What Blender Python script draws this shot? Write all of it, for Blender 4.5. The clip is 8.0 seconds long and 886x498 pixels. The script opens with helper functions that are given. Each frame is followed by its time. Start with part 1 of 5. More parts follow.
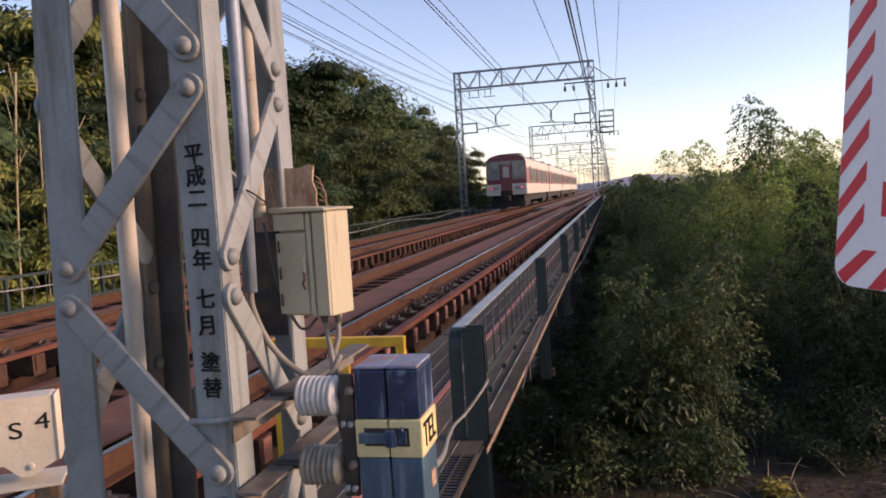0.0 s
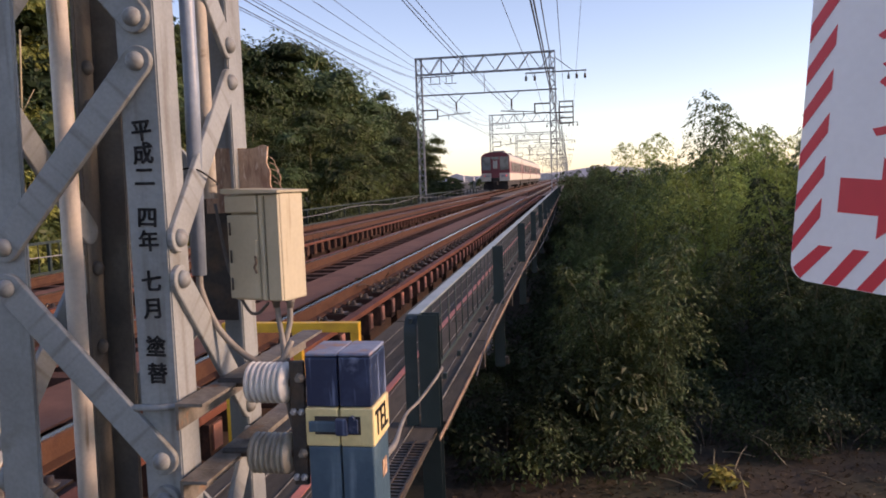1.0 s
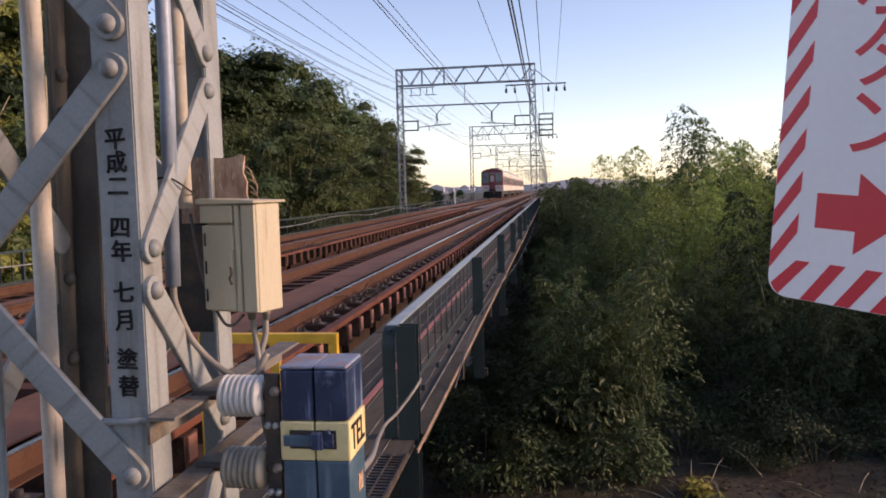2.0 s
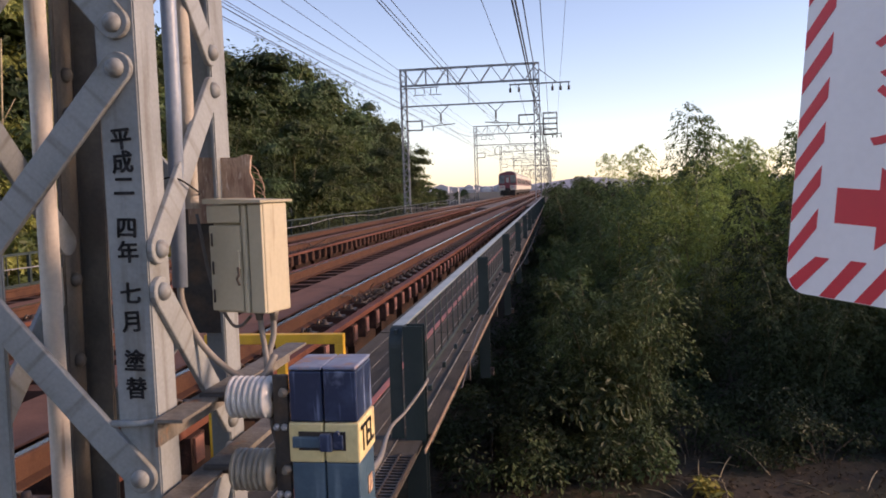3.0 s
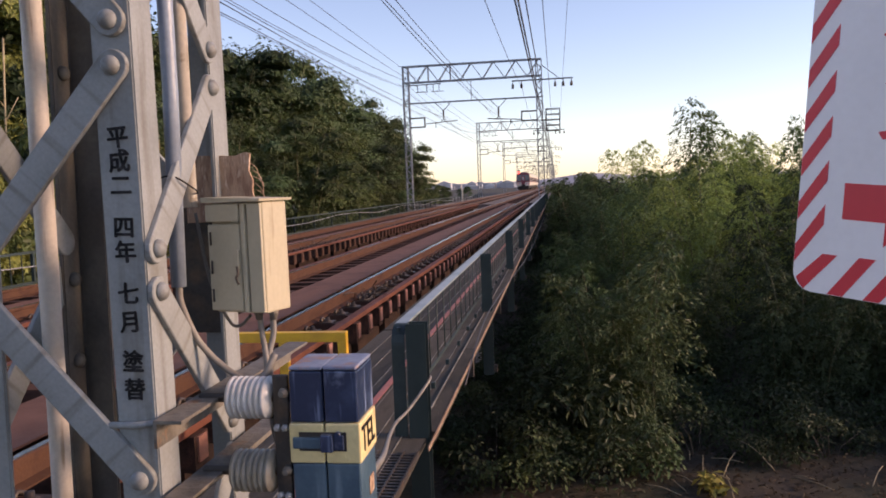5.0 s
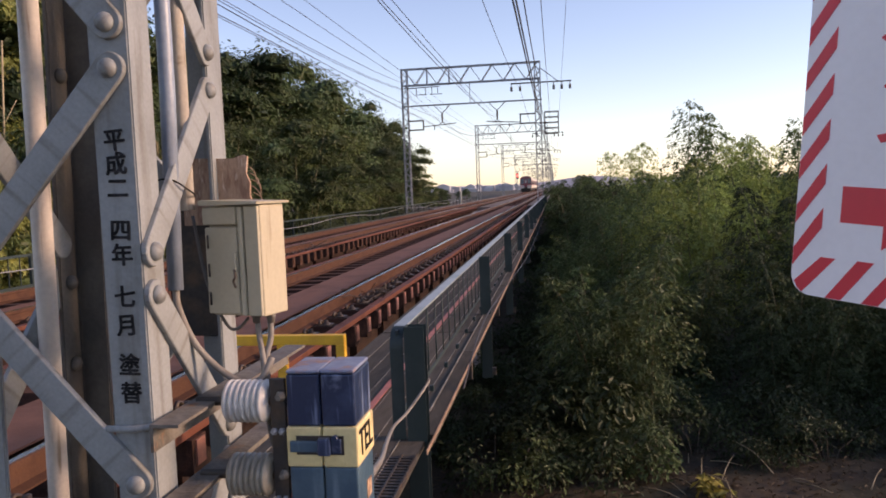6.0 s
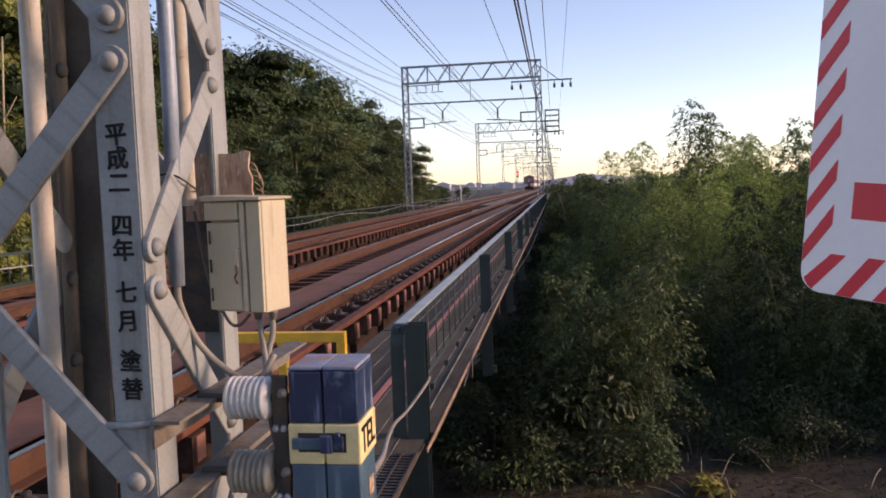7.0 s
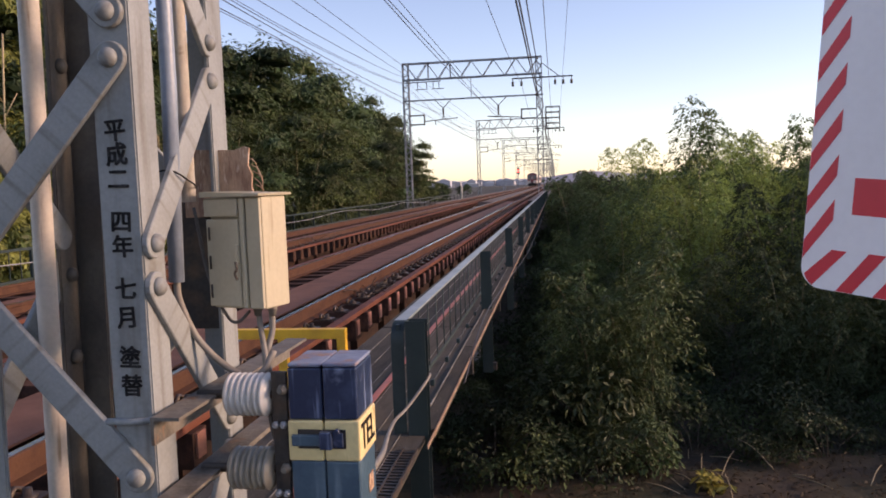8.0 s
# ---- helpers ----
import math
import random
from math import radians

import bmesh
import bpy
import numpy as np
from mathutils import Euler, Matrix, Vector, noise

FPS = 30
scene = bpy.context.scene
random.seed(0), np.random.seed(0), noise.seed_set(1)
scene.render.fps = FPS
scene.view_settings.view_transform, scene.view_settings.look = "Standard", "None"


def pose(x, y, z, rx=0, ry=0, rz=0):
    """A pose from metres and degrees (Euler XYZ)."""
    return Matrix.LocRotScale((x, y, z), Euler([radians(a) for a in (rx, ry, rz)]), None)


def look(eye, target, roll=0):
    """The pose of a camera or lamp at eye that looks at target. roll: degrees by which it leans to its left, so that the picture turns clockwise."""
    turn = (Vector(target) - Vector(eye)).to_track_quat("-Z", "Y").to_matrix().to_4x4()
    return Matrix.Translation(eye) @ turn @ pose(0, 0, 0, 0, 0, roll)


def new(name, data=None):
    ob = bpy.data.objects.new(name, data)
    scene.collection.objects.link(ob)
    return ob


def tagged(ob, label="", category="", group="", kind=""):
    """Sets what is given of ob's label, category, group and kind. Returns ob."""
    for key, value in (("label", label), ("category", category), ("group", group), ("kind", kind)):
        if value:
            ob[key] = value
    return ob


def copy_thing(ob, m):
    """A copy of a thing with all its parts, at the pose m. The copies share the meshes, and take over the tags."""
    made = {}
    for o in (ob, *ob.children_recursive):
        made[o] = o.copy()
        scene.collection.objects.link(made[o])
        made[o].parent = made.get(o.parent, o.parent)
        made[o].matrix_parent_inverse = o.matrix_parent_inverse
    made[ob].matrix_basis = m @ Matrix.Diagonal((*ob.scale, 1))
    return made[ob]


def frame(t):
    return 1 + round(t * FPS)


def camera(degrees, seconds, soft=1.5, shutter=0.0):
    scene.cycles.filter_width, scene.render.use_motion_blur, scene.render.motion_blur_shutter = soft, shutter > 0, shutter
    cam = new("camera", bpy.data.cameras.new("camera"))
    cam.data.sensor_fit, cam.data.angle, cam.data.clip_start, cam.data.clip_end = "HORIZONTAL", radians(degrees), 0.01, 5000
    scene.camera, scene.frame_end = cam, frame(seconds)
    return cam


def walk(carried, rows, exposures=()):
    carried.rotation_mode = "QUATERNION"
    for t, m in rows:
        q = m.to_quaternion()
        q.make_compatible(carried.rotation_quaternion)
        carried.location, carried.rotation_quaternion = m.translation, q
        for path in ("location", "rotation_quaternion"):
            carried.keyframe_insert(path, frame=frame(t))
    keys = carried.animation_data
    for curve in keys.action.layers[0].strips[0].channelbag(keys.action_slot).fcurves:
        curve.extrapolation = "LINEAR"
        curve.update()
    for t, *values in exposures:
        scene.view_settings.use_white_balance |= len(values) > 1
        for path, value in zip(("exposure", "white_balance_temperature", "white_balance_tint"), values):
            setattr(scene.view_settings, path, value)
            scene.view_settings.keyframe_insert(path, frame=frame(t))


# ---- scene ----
cam = camera(59.1, 8.0, soft=1.8)
PATH = [
    (0, (-0.217, 0.292, 1.229), (-0.645, 2.241, 1.094), -3.5),
    (0.5, (-0.219, 0.307, 1.226), (-0.605, 2.263, 1.06), -2.6),
    (1, (-0.219, 0.314, 1.227), (-0.542, 2.281, 1.053), -2.0),
    (1.5, (-0.216, 0.319, 1.229), (-0.487, 2.295, 1.081), -1.5),
    (3, (-0.227, 0.336, 1.226), (-0.51, 2.311, 1.078), -1.9),
    (3.5, (-0.23, 0.344, 1.225), (-0.545, 2.312, 1.062), -2.4),
    (4, (-0.232, 0.35, 1.222), (-0.546, 2.318, 1.049), -2.3),
    (4.5, (-0.228, 0.351, 1.226), (-0.527, 2.322, 1.061), -2.2),
    (6, (-0.224, 0.354, 1.227), (-0.512, 2.327, 1.078), -2.2),
    (6.5, (-0.23, 0.36, 1.225), (-0.519, 2.333, 1.073), -2.1),
    (7, (-0.231, 0.362, 1.224), (-0.519, 2.335, 1.07), -2.0),
    (7.5, (-0.229, 0.361, 1.224), (-0.514, 2.335, 1.067), -1.9),
    (8, (-0.23, 0.364, 1.223), (-0.52, 2.337, 1.061), -2.0),
]
walk(cam, [(t, look(eye, target, roll)) for t, eye, target, roll in PATH], [(0, 1.20, 8000, 33), (8, 1.20, 8000, 33)])


# ---- world and sun ----
SUN_AZ, SUN_EL = 86.0, 17.0
world = bpy.data.worlds.new("dusk_sky")
scene.world = world
world.use_nodes = True
wn = world.node_tree
sky = wn.nodes.new("ShaderNodeTexSky")
sky.sky_type = "NISHITA"
sky.sun_disc = False
sky.sun_elevation, sky.sun_rotation = radians(SUN_EL), radians(SUN_AZ)
sky.air_density, sky.dust_density, sky.ozone_density = 0.85, 0.3, 2.6
bg = wn.nodes["Background"]
bg.inputs["Strength"].default_value = 0.118
wn.links.new(sky.outputs["Color"], bg.inputs["Color"])
sun = new("sun", bpy.data.lights.new("sun", "SUN"))
sun.data.energy, sun.data.angle, sun.data.color = 1.9, radians(14), (1.0, 0.80, 0.60)
sun.matrix_world = look((0, 0, 0), (-math.sin(radians(SUN_AZ)), -math.cos(radians(SUN_AZ)), -math.tan(radians(SUN_EL))))
sun.location = (60, 20, 30)


# ---- mesh helpers ----
def part(name, bm, material, parent=None, label=""):
    """Links a bmesh as one mesh object, under a thing or a part when one is given."""
    me = bpy.data.meshes.new(name)
    bmesh.ops.recalc_face_normals(bm, faces=bm.faces)
    bm.to_mesh(me)
    bm.free()
    if material:
        me.materials.append(material)
    ob = new(name, me)
    ob.parent = parent
    return tagged(ob, label)


def piece(name, mesh, m, parent):
    """One more object on a shared mesh."""
    ob = new(name, mesh)
    ob.parent = parent
    ob.matrix_basis = m
    return ob


def mesh_of(name, bm, material):
    me = bpy.data.meshes.new(name)
    bmesh.ops.recalc_face_normals(bm, faces=bm.faces)
    bm.to_mesh(me)
    bm.free()
    me.materials.append(material)
    return me


def thing(name, m, label, category, group="", kind=""):
    ob = new(name)
    ob.matrix_basis = m
    ob.empty_display_size = 0.1
    return tagged(ob, label, category, group, kind)


def box(bm, x0, x1, y0, y1, z0, z1, bevel=0.0):
    vs = [bm.verts.new((x, y, z)) for x in (x0, x1) for y in (y0, y1) for z in (z0, z1)]
    fs = [bm.faces.new([vs[i] for i in f]) for f in
          ((0, 1, 3, 2), (4, 6, 7, 5), (0, 4, 5, 1), (2, 3, 7, 6), (0, 2, 6, 4), (1, 5, 7, 3))]
    if bevel:
        es = list({e for f in fs for e in f.edges})
        bmesh.ops.bevel(bm, geom=es, offset=bevel, segments=2, affect="EDGES", profile=0.5)
    return bm


def bar(bm, a, b, w, h, up=(0, 0, 1)):
    """A straight bar of w by h from a to b; h lies along up."""
    a, b, up = Vector(a), Vector(b), Vector(up)
    d = (b - a).normalized()
    s = d.cross(up)
    if s.length < 1e-4:
        s = d.cross(Vector((1, 0, 0)))
    s.normalize()
    u = s.cross(d)
    ring = [(-w / 2, -h / 2), (w / 2, -h / 2), (w / 2, h / 2), (-w / 2, h / 2)]
    lo = [bm.verts.new(a + s * i + u * j) for i, j in ring]
    hi = [bm.verts.new(b + s * i + u * j) for i, j in ring]
    bm.faces.new(lo)
    bm.faces.new(hi[::-1])
    for i in range(4):
        k = (i + 1) % 4
        bm.faces.new((lo[i], hi[i], hi[k], lo[k]))
    return bm


def tube(bm, pts, r, n=8, smooth=True):
    """A round tube along a line of points; r is one radius or one for each point."""
    pts = [Vector(p) for p in pts]
    rs = r if isinstance(r, (list, tuple)) else [r] * len(pts)
    rings, ref = [], None
    for i, p in enumerate(pts):
        d = (pts[min(i + 1, len(pts) - 1)] - pts[max(i - 1, 0)]).normalized()
        if ref is None:
            ref = d.cross(Vector((0, 0, 1)))
            if ref.length < 1e-3:
                ref = d.cross(Vector((1, 0, 0)))
        ref = (ref - d * ref.dot(d)).normalized()
        v = d.cross(ref)
        rings.append([bm.verts.new(p + (ref * math.cos(k * math.tau / n) + v * math.sin(k * math.tau / n)) * rs[i]) for k in range(n)])
    for a, b in zip(rings, rings[1:]):
        for k in range(n):
            f = bm.faces.new((a[k], a[(k + 1) % n], b[(k + 1) % n], b[k]))
            f.smooth = smooth
    bm.faces.new(rings[0][::-1])
    bm.faces.new(rings[-1])
    return bm


def curve_pts(ctrl, n=8):
    """A smooth line through the given points."""
    c = [Vector(p) for p in ctrl]
    c = [c[0] * 2 - c[1]] + c + [c[-1] * 2 - c[-2]]
    out = []
    for i in range(1, len(c) - 2):
        p0, p1, p2, p3 = c[i - 1:i + 3]
        for k in range(n):
            t = k / n
            out.append(0.5 * ((2 * p1) + (p2 - p0) * t + (2 * p0 - 5 * p1 + 4 * p2 - p3) * t * t + (3 * p1 - p0 - 3 * p2 + p3) * t ** 3))
    return out + [c[-2]]


def lathe(bm, profile, a, axis, n=20):
    """Turns (distance along, radius) pairs round an axis from the point a."""
    a, d = Vector(a), Vector(axis).normalized()
    return tube(bm, [a + d * h for h, _ in profile], [max(r, 1e-4) for _, r in profile], n)


def prism(bm, outline, y0, y1):
    """A flat shape given in x and z, with thickness along y."""
    lo = [bm.verts.new((x, y0, z)) for x, z in outline]
    hi = [bm.verts.new((x, y1, z)) for x, z in outline]
    bm.faces.new(lo)
    bm.faces.new(hi[::-1])
    for i in range(len(lo)):
        k = (i + 1) % len(lo)
        bm.faces.new((lo[i], lo[k], hi[k], hi[i]))
    return bm


def lettering(name, words, size, m, material, parent, depth=0.0006, label="", bold=0.0):
    """Words in the built-in font as a thin mesh; m maps x right and y up."""
    cu = bpy.data.curves.new(name, "FONT")
    cu.body, cu.size, cu.extrude = words, size, depth
    cu.align_x, cu.align_y = "CENTER", "CENTER"
    tmp = bpy.data.objects.new(name, cu)
    scene.collection.objects.link(tmp)
    bpy.context.view_layer.update()
    me = bpy.data.meshes.new_from_object(tmp.evaluated_get(bpy.context.evaluated_depsgraph_get()))
    bpy.data.objects.remove(tmp)
    if bold:
        # thicker brush strokes: the same shape laid over itself, slightly shifted
        bm = bmesh.new()
        for i, (dx, dy) in enumerate(((0, 0), (1, 0), (-1, 0), (0, 1), (0, -1), (0.7, 0.7), (-0.7, 0.7), (0.7, -0.7), (-0.7, -0.7))):
            old = set(bm.verts)
            bm.from_mesh(me)
            bmesh.ops.translate(bm, verts=[v for v in bm.verts if v not in old], vec=(dx * bold * size, dy * bold * size, 0.00004 * i))
        bm.to_mesh(me)
        bm.free()
    me.name = name
    me.materials.clear()
    me.materials.append(material)
    ob = new(name, me)
    ob.parent = parent
    ob.matrix_basis = m
    return tagged(ob, label)


# ---- materials ----
def surface(name, base, rough=0.6, metal=0.0, second=None, scale=8.0, mix=(0.45, 0.65), grain=120.0, grain_amount=0.12,
            bump=0.15, bump_size=60.0, island=0.0, random_object=0.0, third=None, third_scale=3.0, third_at=(0.6, 0.75), stretch=(1, 1, 1), spec=0.5, streak=None):
    """A procedural surface: base colour, stains of a second and third colour, fine grain and relief."""
    mat = bpy.data.materials.new(name)
    mat.use_nodes = True
    nt = mat.node_tree
    N, L = nt.nodes, nt.links
    bsdf = N["Principled BSDF"]
    bsdf.inputs["Roughness"].default_value = rough
    bsdf.inputs["Metallic"].default_value = metal
    bsdf.inputs["Specular IOR Level"].default_value = spec
    co = N.new("ShaderNodeTexCoord")
    mp = N.new("ShaderNodeMapping")
    mp.inputs["Scale"].default_value = stretch
    L.new(co.outputs["Object"], mp.inputs["Vector"])

    def noise_at(sc, detail=5.0):
        n = N.new("ShaderNodeTexNoise")
        n.inputs["Scale"].default_value = sc
        n.inputs["Detail"].default_value = detail
        L.new(mp.outputs["Vector"], n.inputs["Vector"])
        return n.outputs["Fac"]

    def ramp(fac, lo, hi):
        r = N.new("ShaderNodeMapRange")
        r.inputs["From Min"].default_value, r.inputs["From Max"].default_value = lo, hi
        L.new(fac, r.inputs["Value"])
        return r.outputs["Result"]

    def blend(fac, a, b, kind="MIX"):
        m = N.new("ShaderNodeMix")
        m.data_type, m.blend_type = "RGBA", kind
        if isinstance(fac, float):
            m.inputs["Factor"].default_value = fac
        else:
            L.new(fac, m.inputs["Factor"])
        for sock, v in (("A", a), ("B", b)):
            s = [i for i in m.inputs if i.name == sock and i.type == "RGBA"][0]
            if isinstance(v, tuple):
                s.default_value = (*v, 1)
            else:
                L.new(v, s)
        return [o for o in m.outputs if o.type == "RGBA"][0]

    col = base
    if second:
        col = blend(ramp(noise_at(scale), *mix), col, second)
    if third:
        col = blend(ramp(noise_at(third_scale, 8.0), *third_at), col, third)
    if streak:
        tint, across, lo, hi = streak
        sm = N.new("ShaderNodeMapping")
        sm.inputs["Scale"].default_value = (across, across, across * 0.09)
        L.new(co.outputs["Object"], sm.inputs["Vector"])
        sn = N.new("ShaderNodeTexNoise")
        sn.inputs["Scale"].default_value = 1.0
        sn.inputs["Detail"].default_value = 7.0
        L.new(sm.outputs["Vector"], sn.inputs["Vector"])
        col = blend(ramp(sn.outputs["Fac"], lo, hi), col, tint)
    if grain_amount:
        g = N.new("ShaderNodeMapRange")
        g.inputs["To Min"].default_value, g.inputs["To Max"].default_value = 1 - grain_amount, 1 + grain_amount
        g.inputs["From Min"].default_value, g.inputs["From Max"].default_value = 0.3, 0.7
        L.new(noise_at(grain, 3.0), g.inputs["Value"])
        v = N.new("ShaderNodeCombineColor")
        for i in range(3):
            L.new(g.outputs["Result"], v.inputs[i])
        col = blend(1.0, col, v.outputs["Color"], "MULTIPLY")
    for amount, kind in ((island, "ShaderNodeNewGeometry"), (random_object, "ShaderNodeObjectInfo")):
        if amount:
            src = N.new(kind)
            g = N.new("ShaderNodeMapRange")
            g.inputs["To Min"].default_value, g.inputs["To Max"].default_value = 1 - amount, 1 + amount
            L.new(src.outputs["Random Per Island" if amount == island and kind.endswith("Geometry") else "Random"], g.inputs["Value"])
            v = N.new("ShaderNodeCombineColor")
            for i in range(3):
                L.new(g.outputs["Result"], v.inputs[i])
            col = blend(1.0, col, v.outputs["Color"], "MULTIPLY")
    if isinstance(col, tuple):
        bsdf.inputs["Base Color"].default_value = (*col, 1)
    else:
        L.new(col, bsdf.inputs["Base Color"])
    if bump:
        b = N.new("ShaderNodeBump")
        b.inputs["Strength"].default_value = bump
        b.inputs["Distance"].default_value = 0.01
        L.new(noise_at(bump_size, 6.0), b.inputs["Height"])
        L.new(b.outputs["Normal"], bsdf.inputs["Normal"])
    return mat


def leaf_material(name, base, second, amount=0.35):
    mat = surface(name, base, rough=0.55, second=second, scale=0.45, mix=(0.4, 0.62), grain_amount=0.0, bump=0.0, island=amount, random_object=0.42, spec=0.3)
    nt = mat.node_tree
    bsdf = nt.nodes["Principled BSDF"]
    tr = nt.nodes.new("ShaderNodeBsdfTranslucent")
    mx = nt.nodes.new("ShaderNodeMixShader")
    mx.inputs[0].default_value = 0.28
    nt.links.new(bsdf.inputs["Base Color"].links[0].from_socket, tr.inputs["Color"])
    nt.links.new(bsdf.outputs[0], mx.inputs[1])
    nt.links.new(tr.outputs[0], mx.inputs[2])
    nt.links.new(mx.outputs[0], nt.nodes["Material Output"].inputs["Surface"])
    return mat


GREY = surface("mast_paint", (0.240, 0.264, 0.266), 0.6, second=(0.185, 0.203, 0.202), scale=5, third=(0.135, 0.129, 0.105), third_scale=9, third_at=(0.62, 0.78), grain=160, grain_amount=0.09, bump=0.12, bump_size=25, streak=((0.105, 0.092, 0.073), 42, 0.52, 0.80))
# mast paint with the shade inside the back leg put into its colour
INNER = surface("shaded_mast_paint", (0.072, 0.070, 0.065), 0.7, second=(0.140, 0.128, 0.106), scale=6, grain_amount=0.1, bump=0.15, streak=((0.13, 0.11, 0.085), 30, 0.58, 0.78))
PALE = surface("pale_conduit", (0.598, 0.541, 0.469), 0.55, second=(0.572, 0.528, 0.456), scale=10, third=(0.286, 0.211, 0.147), third_scale=26, third_at=(0.68, 0.76), grain_amount=0.06, streak=((0.25, 0.18, 0.12), 60, 0.62, 0.74))
BLUEPIPE = surface("blue_grey_conduit", (0.216, 0.266, 0.327), 0.4, second=(0.173, 0.215, 0.266), scale=14, grain_amount=0.06)
INK = surface("black_paint", (0.013, 0.013, 0.014), 0.6, second=(0.035, 0.035, 0.038), scale=60, grain_amount=0.1, bump=0.0, spec=0.08)
CREAM = surface("cream_enamel", (0.440, 0.396, 0.284), 0.45, second=(0.396, 0.352, 0.249), scale=6, third=(0.334, 0.255, 0.146), third_scale=18, third_at=(0.72, 0.8), grain_amount=0.04, bump=0.06, bump_size=18, streak=((0.26, 0.20, 0.12), 55, 0.62, 0.8))
DARKSTEEL = surface("dark_steel", (0.045, 0.042, 0.042), 0.5, 0.4, second=(0.10, 0.07, 0.05), scale=20, grain_amount=0.15)
RUSTARM = surface("weathered_galvanised", (0.165, 0.150, 0.128), 0.7, 0.1, second=(0.085, 0.075, 0.062), scale=14, third=(0.20, 0.10, 0.05), third_scale=30, third_at=(0.6, 0.75), grain_amount=0.15, bump=0.3)
PORCELAIN = surface("white_porcelain", (0.62, 0.61, 0.58), 0.28, second=(0.50, 0.475, 0.43), scale=24, grain_amount=0.04, bump=0.03)
PORCELAIN_OLD = surface("grey_porcelain", (0.30, 0.275, 0.225), 0.35, second=(0.19, 0.165, 0.125), scale=30, grain_amount=0.06, bump=0.05)
NAVY = surface("navy_enamel", (0.015, 0.030, 0.072), 0.35, second=(0.04, 0.066, 0.13), scale=22, mix=(0.5, 0.7), third=(0.20, 0.24, 0.34), third_scale=16, third_at=(0.58, 0.68), grain_amount=0.06, bump=0.05, streak=((0.16, 0.21, 0.32), 70, 0.56, 0.68))
WHITECREAM = surface("pale_cream_paint", (0.66, 0.60, 0.48), 0.5, second=(0.60, 0.53, 0.41), scale=9, third=(0.34, 0.24, 0.14), third_scale=24, third_at=(0.7, 0.78), grain_amount=0.04)
TEALBLUE = surface("worn_blue_enamel", (0.04, 0.088, 0.13), 0.4, second=(0.062, 0.12, 0.165), scale=14, third=(0.2, 0.12, 0.07), third_scale=20, third_at=(0.72, 0.8), grain_amount=0.06, streak=((0.12, 0.19, 0.24), 44, 0.57, 0.72))
BANDYEL = surface("pale_yellow_enamel", (0.70, 0.58, 0.30), 0.4, second=(0.62, 0.50, 0.25), scale=18, grain_amount=0.05, streak=((0.40, 0.30, 0.16), 70, 0.62, 0.76))
FADED = surface("faded_lid", (0.21, 0.25, 0.34), 0.5, second=(0.12, 0.15, 0.24), scale=16, third=(0.33, 0.16, 0.09), third_scale=11, third_at=(0.50, 0.58), grain_amount=0.1)
YELLOW = surface("yellow_paint", (0.75, 0.42, 0.03), 0.45, second=(0.62, 0.33, 0.03), scale=9, third=(0.2, 0.11, 0.05), third_scale=22, third_at=(0.7, 0.78), grain_amount=0.06)
GREEN = surface("dark_green_paint", (0.010, 0.026, 0.025), 0.6, second=(0.02, 0.035, 0.034), scale=7, third=(0.07, 0.05, 0.035), third_scale=24, third_at=(0.7, 0.8), grain_amount=0.1, bump=0.1)
GREENTOP = surface("worn_green_rail", (0.30, 0.34, 0.34), 0.38, 0.1, second=(0.20, 0.25, 0.25), scale=4, third=(0.3, 0.33, 0.33), third_scale=11, third_at=(0.6, 0.75), grain_amount=0.08)
PLANK = surface("grey_deck_plank", (0.078, 0.070, 0.058), 0.85, second=(0.058, 0.053, 0.045), scale=3, third=(0.130, 0.115, 0.090), third_scale=12, third_at=(0.6, 0.75), grain_amount=0.14, bump=0.3, random_object=0.2, stretch=(6, 1, 6), spec=0.12)
SEAM = surface("worn_plank_edge", (0.26, 0.24, 0.205), 0.7, second=(0.12, 0.11, 0.09), scale=5, mix=(0.4, 0.6), grain_amount=0.15, bump=0.0)
REDLINE = surface("faded_red_line", (0.55, 0.17, 0.12), 0.6, second=(0.42, 0.15, 0.11), scale=10, grain_amount=0.1)
RAIL = surface("rusty_rail", (0.098, 0.048, 0.030), 0.65, 0.2, second=(0.070, 0.034, 0.024), scale=7, grain_amount=0.14, bump=0.2, spec=0.12)
RAILTOP = surface("worn_rail_head", (0.770, 0.742, 0.700), 0.22, 1.0, second=(0.588, 0.532, 0.476), scale=20, grain_amount=0.05, bump=0.0)
SLEEPER = surface("rust_stained_sleeper", (0.092, 0.048, 0.035), 0.8, second=(0.062, 0.035, 0.027), scale=9, third=(0.141, 0.066, 0.048), third_scale=14, third_at=(0.55, 0.75), grain_amount=0.18, bump=0.4, random_object=0.22, spec=0.12)
SLEEPEREND = surface("brick_red_sleeper_end", (0.557, 0.250, 0.179), 0.75, second=(0.446, 0.217, 0.160), scale=16, grain_amount=0.12, random_object=0.3, spec=0.15)
REDSTEEL = surface("red_oxide_steel", (0.150, 0.056, 0.037), 0.62, second=(0.112, 0.045, 0.031), scale=3, third=(0.20, 0.085, 0.058), third_scale=7, third_at=(0.55, 0.75), grain_amount=0.14, bump=0.25, spec=0.12)
PLATE = surface("dusty_pink_plate", (0.205, 0.102, 0.072), 0.7, second=(0.155, 0.078, 0.056), scale=3, grain_amount=0.12, bump=0.2, spec=0.12)
CLIP = surface("greasy_clip", (0.053, 0.041, 0.034), 0.5, 0.3, second=(0.098, 0.068, 0.045), scale=30, grain_amount=0.2, random_object=0.3)
